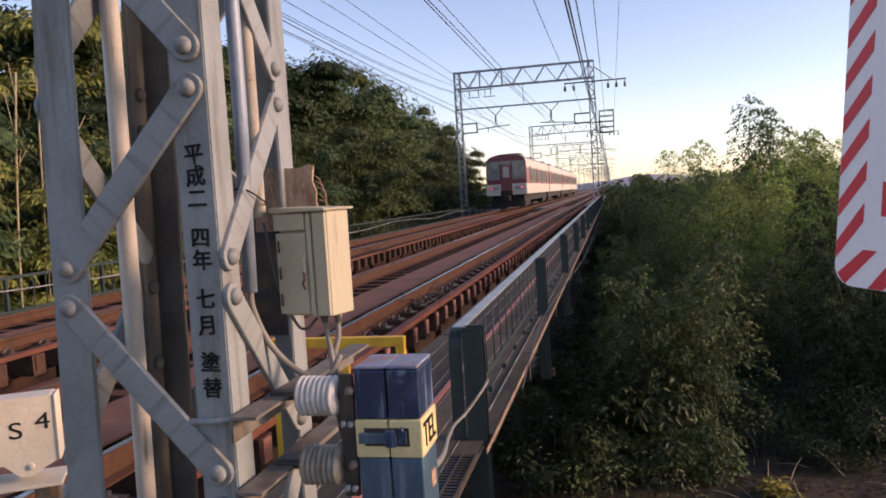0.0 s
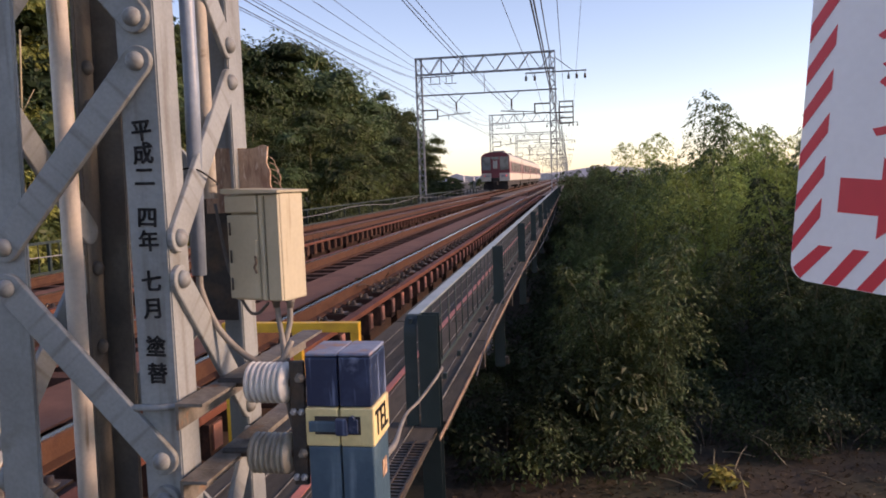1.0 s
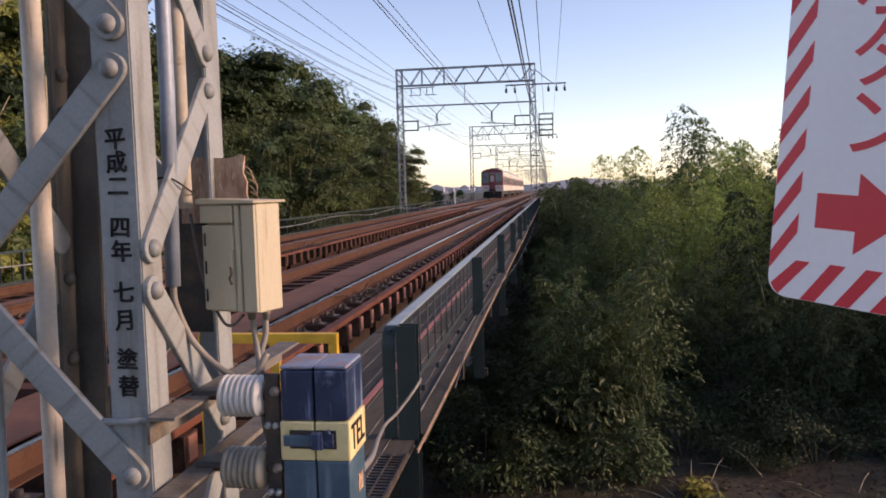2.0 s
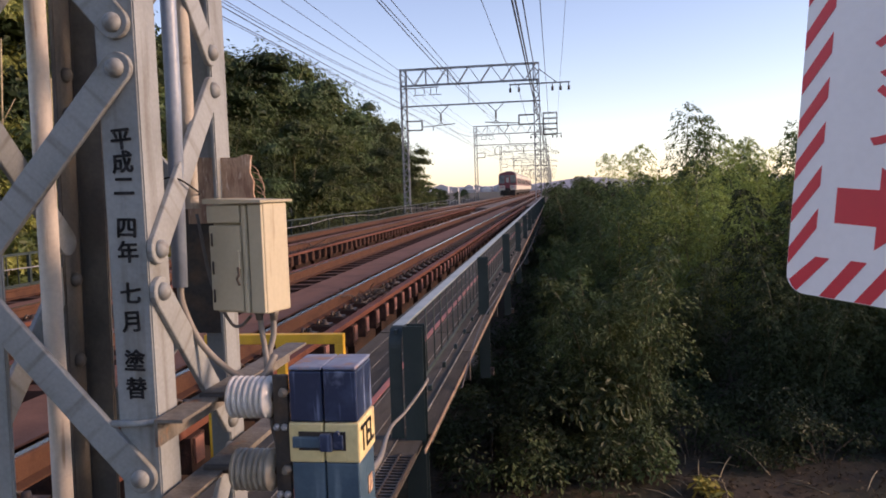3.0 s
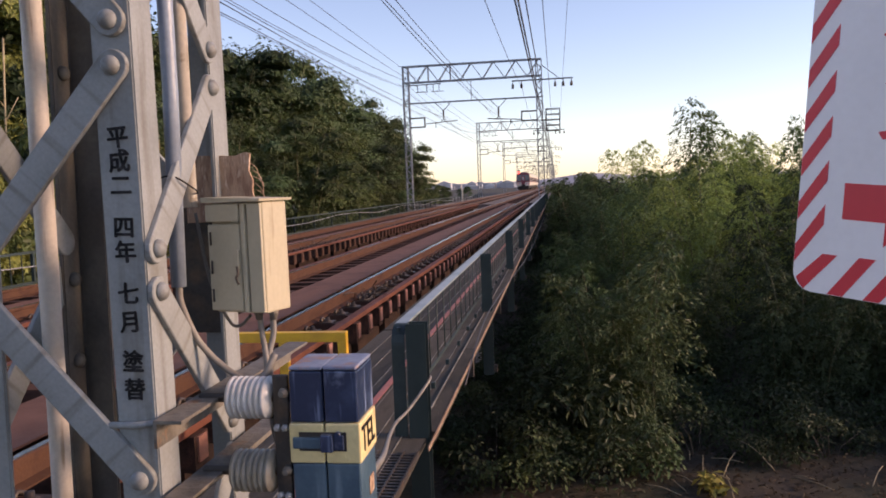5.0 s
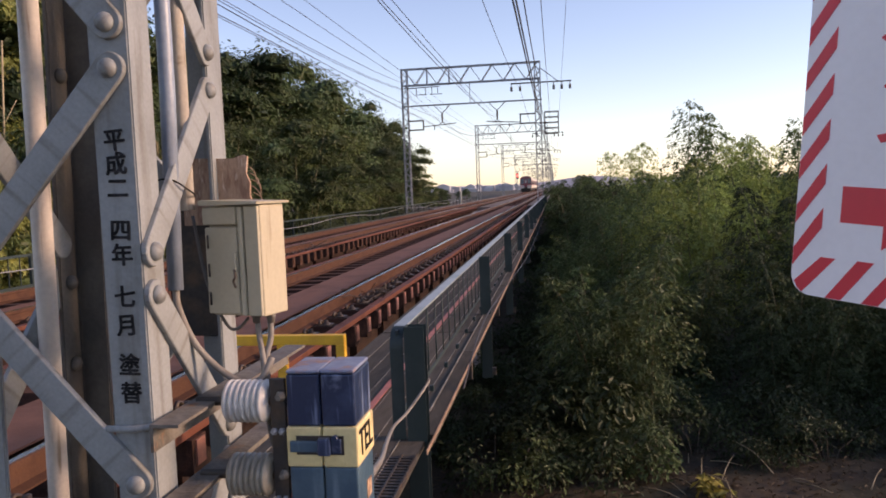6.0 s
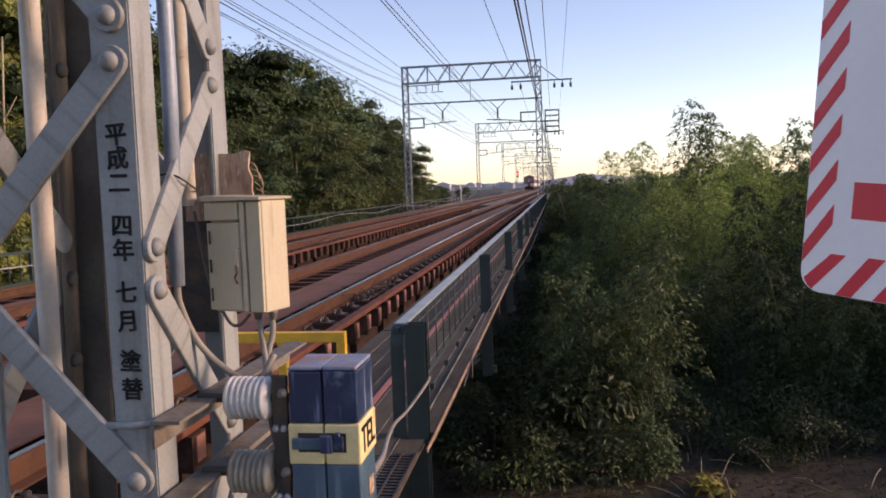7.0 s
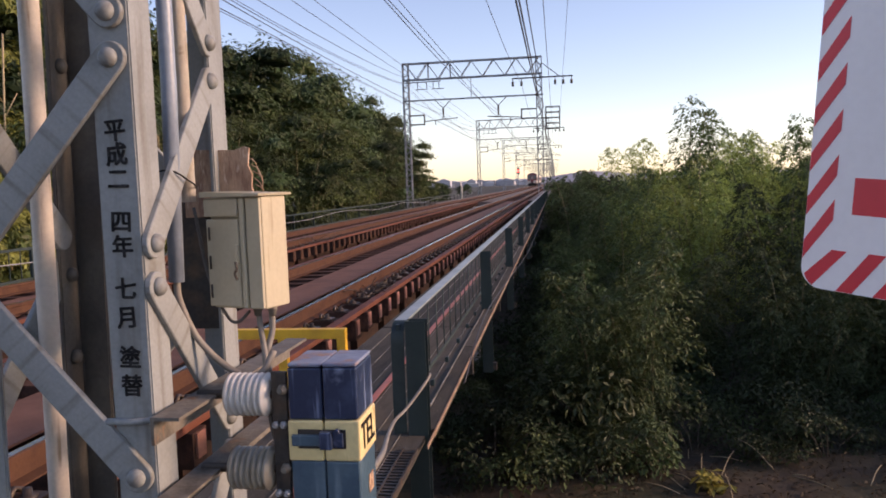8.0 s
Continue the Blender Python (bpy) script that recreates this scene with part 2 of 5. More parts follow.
GIRDER = surface("dark_girder_paint", (0.035, 0.022, 0.018), 0.8, second=(0.055, 0.03, 0.022), scale=3, grain_amount=0.15, bump=0.2, spec=0.15)
GALV = surface("galvanised_lattice", (0.33, 0.34, 0.35), 0.55, 0.3, second=(0.24, 0.25, 0.26), scale=2, grain_amount=0.1)
WIRE = surface("dark_wire", (0.03, 0.03, 0.035), 0.6, grain_amount=0.0, bump=0.0)
CABLE = surface("grey_cable_sheath", (0.211, 0.194, 0.170), 0.55, second=(0.166, 0.150, 0.128), scale=20, grain_amount=0.06)
DARKCABLE = surface("dark_cable_sheath", (0.10, 0.095, 0.09), 0.55, second=(0.15, 0.13, 0.12), scale=20, grain_amount=0.08)
SIGNWHITE = surface("white_sign_sheet", (0.84, 0.82, 0.83), 0.4, second=(0.79, 0.77, 0.78), scale=5, grain_amount=0.02, bump=0.0)
SIGNRED = surface("red_sign_print", (0.74, 0.03, 0.05), 0.4, second=(0.68, 0.028, 0.045), scale=5, grain_amount=0.02, bump=0.0)
GROUND = surface("forest_floor", (0.046, 0.034, 0.023), 0.95, second=(0.028, 0.032, 0.015), scale=0.5, third=(0.075, 0.058, 0.036), third_scale=2, third_at=(0.55, 0.7), grain=14, grain_amount=0.3, bump=0.8, bump_size=6)
BALLAST = surface("rusty_ballast", (0.17, 0.13, 0.11), 0.9, second=(0.12, 0.09, 0.075), scale=2, grain=25, grain_amount=0.35, bump=1.0, bump_size=25)
CONCRETE = surface("old_concrete", (0.30, 0.29, 0.27), 0.85, second=(0.22, 0.21, 0.19), scale=1.5, grain_amount=0.1, bump=0.3)
BARK = surface("bark", (0.12, 0.10, 0.075), 0.9, second=(0.08, 0.07, 0.05), scale=4, grain_amount=0.2, bump=0.5)
CULM = surface("bamboo_culm", (0.132, 0.126, 0.060), 0.5, second=(0.090, 0.102, 0.042), scale=2, grain_amount=0.1, bump=0.1)
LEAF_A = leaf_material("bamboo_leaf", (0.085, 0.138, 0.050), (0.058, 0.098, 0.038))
# bamboo leaf with shade put into its colour
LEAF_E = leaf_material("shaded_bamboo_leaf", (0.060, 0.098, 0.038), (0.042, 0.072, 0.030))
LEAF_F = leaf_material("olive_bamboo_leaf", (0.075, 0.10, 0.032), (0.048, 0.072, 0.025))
# paler leaf: sunlight on the gully bamboo put into the colour
LEAF_B = leaf_material("lit_bamboo_leaf", (0.250, 0.315, 0.085), (0.175, 0.235, 0.066))
LEAF_C = leaf_material("dark_evergreen_leaf", (0.050, 0.082, 0.034), (0.066, 0.100, 0.038))
# darker leaf: shade between and below the gully clumps, in the colour
LEAF_G = leaf_material("shaded_gully_leaf", (0.060, 0.085, 0.032), (0.048, 0.068, 0.026))
# bank leaf lightened and yellowed to carry the sunlight
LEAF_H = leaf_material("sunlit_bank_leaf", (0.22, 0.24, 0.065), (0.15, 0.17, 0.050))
# shrub leaf darkened for the shade on the gully floor
LEAF_S = leaf_material("shaded_shrub_leaf", (0.048, 0.070, 0.030), (0.040, 0.056, 0.024))
DRYCULM = surface("dry_pale_culm", (0.36, 0.29, 0.17), 0.6, second=(0.24, 0.20, 0.12), scale=3, grain_amount=0.1, bump=0.1)
LITTER = leaf_material("fallen_leaf", (0.085, 0.060, 0.035), (0.055, 0.042, 0.024))
LEAF_D = leaf_material("yellowed_leaf", (0.34, 0.30, 0.07), (0.22, 0.22, 0.06))
MAROON = surface("maroon_body_paint", (0.210, 0.035, 0.049), 0.35, second=(0.182, 0.032, 0.043), scale=1, grain_amount=0.03, bump=0.0)
IVORY = surface("ivory_body_paint", (0.58, 0.52, 0.44), 0.4, second=(0.53, 0.47, 0.40), scale=1, grain_amount=0.03, bump=0.0)
ROOF = surface("train_roof_grey", (0.22, 0.215, 0.21), 0.6, second=(0.17, 0.165, 0.16), scale=1, grain_amount=0.06)
GLASS = surface("dark_train_glass", (0.022, 0.022, 0.024), 0.3, grain_amount=0.0, bump=0.0, spec=0.12)
# base colour lightened to carry the sky's reflection in the glass
FRONTGLASS = surface("sky_grey_cab_glass", (0.17, 0.19, 0.21), 0.10, second=(0.09, 0.10, 0.11), scale=1.2, grain_amount=0.0, bump=0.0, spec=0.5)
UNDER = surface("sooty_underframe", (0.022, 0.02, 0.019), 0.85, second=(0.04, 0.033, 0.028), scale=2, grain_amount=0.1)
# the haze of distance is put into this pale blue-grey colour
HILL = surface("hazy_far_hill", (0.360, 0.371, 0.399), 1.0, second=(0.318, 0.330, 0.361), scale=0.006, grain_amount=0.0, bump=0.0, spec=0.0)
TOWN = surface("far_town_walls", (0.55, 0.54, 0.55), 0.9, second=(0.40, 0.40, 0.43), scale=0.05, grain_amount=0.0, bump=0.0, island=0.3)


def glow(name, colour, strength):
    mat = bpy.data.materials.new(name)
    mat.use_nodes = True
    b = mat.node_tree.nodes["Principled BSDF"]
    b.inputs["Base Color"].default_value = (*colour, 1)
    b.inputs["Emission Color"].default_value = (*colour, 1)
    b.inputs["Emission Strength"].default_value = strength
    return mat


TAILLIGHT = glow("red_tail_glow", (1.0, 0.08, 0.08), 0.6)
SIGNALRED = glow("red_signal_glow", (1.0, 0.06, 0.05), 4.0)


# ---- ground and distance ----
def ground_height(x, y):
    """The gully under the bridge, the wooded bank beyond the far track and the level country far off."""
    def ease(v, a, b):
        t = min(1.0, max(0.0, (v - a) / (b - a)))
        return t * t * (3 - 2 * t)
    low = -3.7 + 0.25 * noise.noise((x * 0.2, y * 0.2, 0.3))
    bank = 3.0 * ease(-x, 13, 30) * (1 - ease(y, 120, 160))
    near = ease(2.6 - y, 0.0, 1.2) if x > -12 else 0.0
    far = ease(y, 58, 75)
    z = low + bank + 1.2 * ease(x, 6, 40)
    z = z * (1 - far) + (-1.1 if abs(x + 5.5) > 9 else -0.45) * far
    return z * (1 - near) + -0.36 * near


def build_ground():
    xs = [-3000, -1500, -700, -300, -150, -90] + [-60 + 2.5 * i for i in range(49)] + [90, 150, 300, 700, 1500, 3000]
    ys = [-400, -100, -30, -10, -4, 0, 1.2, 1.8, 2.4, 3] + [5 + 2.5 * i for i in range(60)] + [170, 220, 300, 450, 700, 1200, 2000, 4000]
    bm = bmesh.new()
    rows = [[bm.verts.new((x, y, ground_height(x, y))) for x in xs] for y in ys]
    for a, b in zip(rows, rows[1:]):
        for i in range(len(xs) - 1):
            bm.faces.new((a[i], a[i + 1], b[i + 1], b[i])).smooth = True
    tagged(part("ground", bm, GROUND), "dark leaf-littered gully floor below the railway bridge", "ground", kind="structure")


build_ground()


def far_ridge(name, y, x0, x1, height, seed, label):
    bm = bmesh.new()
    n = 70
    prev = None
    for i in range(n + 1):
        x = x0 + (x1 - x0) * i / n
        h = height(i / n) * (1 + 0.16 * noise.noise((i * 0.13, seed, 0)) + 0.05 * noise.noise((i * 0.6, seed, 2)))
        cur = [bm.verts.new((x, y - 160, -2)), bm.verts.new((x, y, max(h, 0.5))), bm.verts.new((x, y + 160, -2))]
        if prev:
            for k in range(2):
                bm.faces.new((prev[k], cur[k], cur[k + 1], prev[k + 1])).smooth = True
        prev = cur
    return tagged(part(name, bm, HILL), label, "hill", kind="structure")


far_ridge("far_hill", 1900, -900, 1500, lambda u: 10 + 13 * math.exp(-((u - 0.41) / 0.035) ** 2), 3, "low blue-grey hill range hazy in the distance")


# ---- tracks ----
RIGHT_TRACK, LEFT_TRACK, GAUGE = -3.617, -7.4, 1.435
DECK0, DECK1 = -30.0, 60.0
SLEEPER_STEP = 0.53


def rail_profile(bm, x, y0, y1, z=0.0):
    pts = [(-0.0635, -0.153), (0.0635, -0.153), (0.0635, -0.143), (0.012, -0.127), (0.009, -0.045), (0.034, -0.036), (0.034, -0.004),
           (0.028, 0.0), (-0.028, 0.0), (-0.034, -0.004), (-0.034, -0.036), (-0.009, -0.045), (-0.012, -0.127), (-0.0635, -0.143)]
    return prism(bm, [(x + a, z + b) for a, b in pts], y0, y1)


def build_track(name, cx, label):
    track = thing(name, pose(cx, 0, 0), label, "railway track", kind="structure")
    for s in (-1, 1):
        x = s * (GAUGE / 2 + 0.034)
        rail = part("rail", rail_profile(bmesh.new(), x, DECK0, 900), RAIL, track, "rust-brown steel running rail")
        bm = box(bmesh.new(), x - 0.021, x + 0.021, DECK0, 900, 0.0, 0.003)
        part("rail_head", bm, RAILTOP, rail, "bright worn running surface")
    return track


right_track = build_track("track_1", RIGHT_TRACK, "straight rusty railway track on timber bridge sleepers")
left_track = build_track("track_2", LEFT_TRACK, "straight rusty railway track carrying the departing train")


def build_bridge():
    """Plate girders, cross frames and piers under the two tracks."""
    bridge = thing("railway_bridge", pose(0, 0, 0), "red oxide steel girder bridge over a wooded gully", "bridge", kind="structure")
    for cx in (RIGHT_TRACK, LEFT_TRACK):
        for s in (-1, 1):
            x = cx + s * 0.85
            bm = box(bmesh.new(), x - 0.012, x + 0.012, DECK0, DECK1, -1.75, -0.40)
            box(bm, x - 0.15, x + 0.15, DECK0, DECK1, -0.40, -0.37)
            box(bm, x - 0.15, x + 0.15, DECK0, DECK1, -1.78, -1.75)
            y = DECK0 + 0.5
            while y < DECK1:
                box(bm, x - 0.10, x - 0.014, y, y + 0.012, -1.74, -0.41)
                box(bm, x + 0.014, x + 0.10, y, y + 0.012, -1.74, -0.41)
                y += 1.5
            part("girder", bm, GIRDER, bridge)
    for y in (21.0, 41.0):
        bm = box(bmesh.new(), -9.6, -2.4, y - 0.7, y + 0.7, -5.0, -1.80, 0.08)
        part("pier", bm, CONCRETE, bridge, "weathered concrete pier")
    bm = box(bmesh.new(), -10.0, -1.9, DECK1 + 0.1, DECK1 + 1.2, -4.5, -0.5, 0.05)
    part("abutment", bm, CONCRETE, bridge)
    return bridge


bridge = build_bridge()


def build_embankment():
    bm = bmesh.new()
    prism(bm, [(-12.4, -1.5), (-10.0, -0.18), (-1.9, -0.18), (-1.5, -1.5)], DECK1 + 1.25, 900)
    tagged(part("track_bed", bm, BALLAST), "rust-stained ballast bed beyond the bridge", "track bed", kind="structure")


build_embankment()


# ---- the near lattice mast ----
MX1, MY0, MY1 = -0.836, 1.44, 1.765      # outer faces of the upright legs


def mast_left(z):
    """The outer face of the two battered legs, which spread towards the ground."""
    return -1.144 - 0.021 * (1.45 - z)



MAST_BASE, MAST_TOP = -0.36, 10.4


def angle_leg(bm, cx0, cx1, cy, sx, sy, z0, z1, w, t):
    """An L section whose outer corner runs from cx0 at the foot to cx1 at the top and whose flanges run along sx and sy."""
    pts = [(0, 0), (w, 0), (w, t), (t, t), (t, w), (0, w)]
    lo = [bm.verts.new((cx0 + sx * a, cy + sy * b, z0)) for a, b in pts]
    hi = [bm.verts.new((cx1 + sx * a, cy + sy * b, z1)) for a, b in pts]
    bm.faces.new(lo)
    bm.faces.new(hi[::-1])
    for i in range(6):
        k = (i + 1) % 6
        bm.faces.new((lo[i], lo[k], hi[k], hi[i]))
    return bm


def lacing_mesh(length, w=0.062, t=0.009):
    """A flat bar with rounded ends, lying in the x-z plane about its middle."""
    out = []
    for k in range(9):
        a = math.pi / 2 - k * math.pi / 8
        out.append((length / 2 + w / 2 * math.cos(a), w / 2 * math.sin(a)))
    for k in range(9):
        a = -math.pi / 2 - k * math.pi / 8
        out.append((-length / 2 + w / 2 * math.cos(a), w / 2 * math.sin(a)))
    bm = prism(bmesh.new(), out, 0, t)
    es = [e for e in bm.edges if abs(e.verts[0].co.y - e.verts[1].co.y) < 1e-6 and e.verts[0].co.y < 1e-6]
    bmesh.ops.bevel(bm, geom=es, offset=0.0015, segments=1, affect="EDGES")
    return mesh_of("lacing_bar", bm, GREY)


def rivet_mesh(r=0.0145):
    bm = lathe(bmesh.new(), [(0, r), (0.003, r), (0.007, r * 0.9), (0.0105, r * 0.62), (0.0125, r * 0.25), (0.0128, 0.001)], (0, 0, 0), (0, -1, 0), 14)
    return mesh_of("rivet", bm, GREY)


def build_mast():
    mast = thing("catenary_mast", pose(0, 0, 0), "grey painted lattice steel mast with riveted lacing and black characters", "mast")
    w, t = 0.064, 0.009
    foot, head = mast_left(MAST_BASE), mast_left(MAST_TOP)
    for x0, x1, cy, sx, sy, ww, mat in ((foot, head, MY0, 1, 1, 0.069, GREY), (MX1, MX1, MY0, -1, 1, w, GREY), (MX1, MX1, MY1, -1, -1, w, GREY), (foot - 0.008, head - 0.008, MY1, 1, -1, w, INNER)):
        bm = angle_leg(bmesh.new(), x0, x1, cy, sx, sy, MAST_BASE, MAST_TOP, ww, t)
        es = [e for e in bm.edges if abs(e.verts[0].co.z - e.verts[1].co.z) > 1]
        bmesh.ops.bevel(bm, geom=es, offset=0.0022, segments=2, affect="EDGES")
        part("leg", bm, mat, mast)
    gap = 0.033
    rivet = rivet_mesh()
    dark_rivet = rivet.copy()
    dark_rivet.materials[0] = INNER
    bars = {}

    def lace(turn, a, b, plane, side, width):
        """One riveted flat bar between the points a and b (along, height) of a face."""
        y = plane - 0.0095 if side == 1 else plane + 0.0005
        length = math.hypot(b[0] - a[0], b[1] - a[1])
        key = (round(length, 2), width)
        if key not in bars:
            bars[key] = lacing_mesh(length, width)
        slope = math.atan2(b[1] - a[1], b[0] - a[0])
        m = turn @ Matrix.Translation(((a[0] + b[0]) / 2, y, (a[1] + b[1]) / 2)) @ Matrix.Rotation(-slope, 4, "Y")
        ob = piece("lacing_bar", bars[key], m, mast)
        for q in (-1, 1):
            piece("rivet", rivet, pose(q * length / 2, 0, 0) if side == 1 else pose(q * length / 2, 0.009, 0, 0, 0, 180), ob)

    turned = pose(0, 0, 0, 0, 0, 90)
    for k in range(-3, 27):
        # front and back faces run along x, side faces along y
        for plane, side in ((MY0, 1), (MY1, -1)):
            z0, z1 = 1.112 + k * 0.345 + gap, 1.112 + (k + 1) * 0.345 - gap
            za, zb = (z0, z1) if (k % 2 == 0) == (side == 1) else (z1, z0)
            lace(pose(0, 0, 0), (mast_left(za) + 0.037, za), (MX1 - 0.029, zb), plane, side, 0.048)
        z0, z1 = 1.119 + k * 0.334 + gap, 1.119 + (k + 1) * 0.334 - gap
        za, zb = (z0, z1) if k % 2 == 0 else (z1, z0)
        lace(turned, (MY0 + 0.02, za), (MY1 - 0.08, zb), -MX1, 1, 0.047)
        lace(turned, (MY0 + 0.03, zb), (MY1 - 0.05, za), -mast_left((za + zb) / 2), -1, 0.052)
    # rivet heads inside the back leg, in the same shade-darkened paint
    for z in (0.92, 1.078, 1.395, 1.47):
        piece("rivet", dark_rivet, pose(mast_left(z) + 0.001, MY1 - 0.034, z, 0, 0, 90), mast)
    # a clamp round the front leg
    bm = bmesh.new()
    tube(bm, [(MX1 - 0.072, MY0 - 0.006, 0.885), (MX1 - 0.03, MY0 - 0.007, 0.885), (MX1 + 0.004, MY0 - 0.006, 0.889), (MX1 + 0.007, MY0 + 0.03, 0.889), (MX1 + 0.007, MY0 + 0.075, 0.889)], 0.0055, 8)
    part("clamp", bm, GREY, mast)
    bm = box(bmesh.new(), foot - 0.12, MX1 + 0.12, MY0 - 0.12, MY1 + 0.12, -0.6, MAST_BASE + 0.03, 0.02)
    part("footing", bm, CONCRETE, mast, "concrete footing")
    # added dark plate: the back leg's flange in shadow behind the box
    part("backing_plate", box(bmesh.new(), -0.945, MX1 - 0.012, MY1 - 0.026, MY1 - 0.020, 0.97, 1.29, 0.001), DARKSTEEL, mast, "added dark plate for the shadowed leg flange behind the junction box")
    # painted characters down the front leg
    for ch, z in CHAR_ROWS:
        lettering("painted_character", ch, 0.035, pose(CHAR_X, MY0 - 0.0012, z, 90, 0, 0) @ pose(0, 0, 0, 0, 0, random.uniform(-5, 5)), INK, mast, bold=0.024)
    return mast


CHAR_X = -0.8675
CHAR_ROWS = [("平", 1.318), ("成", 1.283), ("二", 1.247), ("四", 1.184), ("年", 1.147), ("七", 1.084), ("月", 1.041), ("塗", 0.980), ("替", 0.937)]
mast = build_mast()


def conduit(name, pts, r, mat, label, n=12):
    bm = tube(bmesh.new(), pts, r, n)
    return tagged(part(name, bm, mat), label, "conduit")


conduit("conduit_pipe", [(-1.147, 1.62, -0.36), (-1.1275, 1.62, 0.85), (-1.120, 1.62, 1.45), (-1.09, 1.62, 4.0)], 0.0175, PALE, "pale weathered conduit pipe running up inside the mast")
conduit("conduit_pipe", [(-0.842, 1.548, 1.082), (-0.836, 1.55, 1.4), (-0.833, 1.55, 4.0)], 0.0125, BLUEPIPE, "blue-grey conduit pipe up the side of the mast")
conduit("conduit_pipe", [(-0.845, 1.61, 1.21), (-0.843, 1.61, 4.0)], 0.0135, PALE, "pale conduit pipe beside the blue one")


# ---- cream junction box, telephone box and their arms ----
def build_junction_box():
    """A steel cabinet turned a little on its bracket; its near right-hand bottom corner is the origin."""
    jb = thing("junction_box", pose(-0.705, 1.578, 1.030, 0, 0, -16), "cream enamelled steel junction box with hinged door on the mast", "junction box")
    W, D, H = 0.107, 0.068, 0.186
    part("body", box(bmesh.new(), -W, 0, 0.002, D, 0, H, 0.003), CREAM, jb)
    door = part("door", box(bmesh.new(), -W - 0.001, -0.0415, -0.008, 0.0, 0.004, 0.150, 0.002), CREAM, jb, "cream hinged door")
    part("handle", box(bmesh.new(), -0.0475, -0.0415, -0.015, -0.0085, 0.076, 0.108, 0.002), CREAM, door)
    bm = tube(bmesh.new(), curve_pts([(-0.044, -0.016, 0.080), (-0.041, -0.018, 0.068), (-0.046, -0.017, 0.061), (-0.042, -0.016, 0.050)], 4), 0.0022, 6)
    part("padlock_chain", bm, DARKSTEEL, door, "dark twisted wire lock")
    for z in (0.030, 0.078, 0.126):
        part("hinge", tube(bmesh.new(), [(-W + 0.006, -0.010, z - 0.011), (-W + 0.006, -0.010, z + 0.011)], 0.0017, 6), DARKSTEEL, door)
    part("edge_strip", box(bmesh.new(), -0.0395, -0.031, -0.008, 0.0018, 0.002, H - 0.002, 0.002), CREAM, jb)
    part("corner_strip", box(bmesh.new(), -0.0285, -0.001, -0.004, 0.0018, 0.002, H - 0.002, 0.0015), CREAM, jb)
    part("header_panel", box(bmesh.new(), -W - 0.003, -0.0415, -0.010, 0.0, 0.154, H - 0.002, 0.002), CREAM, jb)
    bm = prism(bmesh.new(), [(-W - 0.007, 0.187), (0.006, 0.187), (0.007, 0.191), (-W - 0.007, 0.196)], -0.014, D + 0.008)
    part("lid", bm, CREAM, jb, "cream overhanging rain lid")
    part("bracket", box(bmesh.new(), -W + 0.01, -W + 0.05, D + 0.001, D + 0.05, 0.03, 0.15), RUSTARM, jb)
    for x, y in ((-0.040, 0.030), (-0.014, 0.036)):
        part("cable_gland", lathe(bmesh.new(), [(-0.016, 0.0060), (-0.007, 0.0070), (-0.006, 0.0085), (-0.0005, 0.0085)], (x, y, 0), (0, 0, 1), 10), RUSTARM, jb)
    return jb


junction_box = build_junction_box()


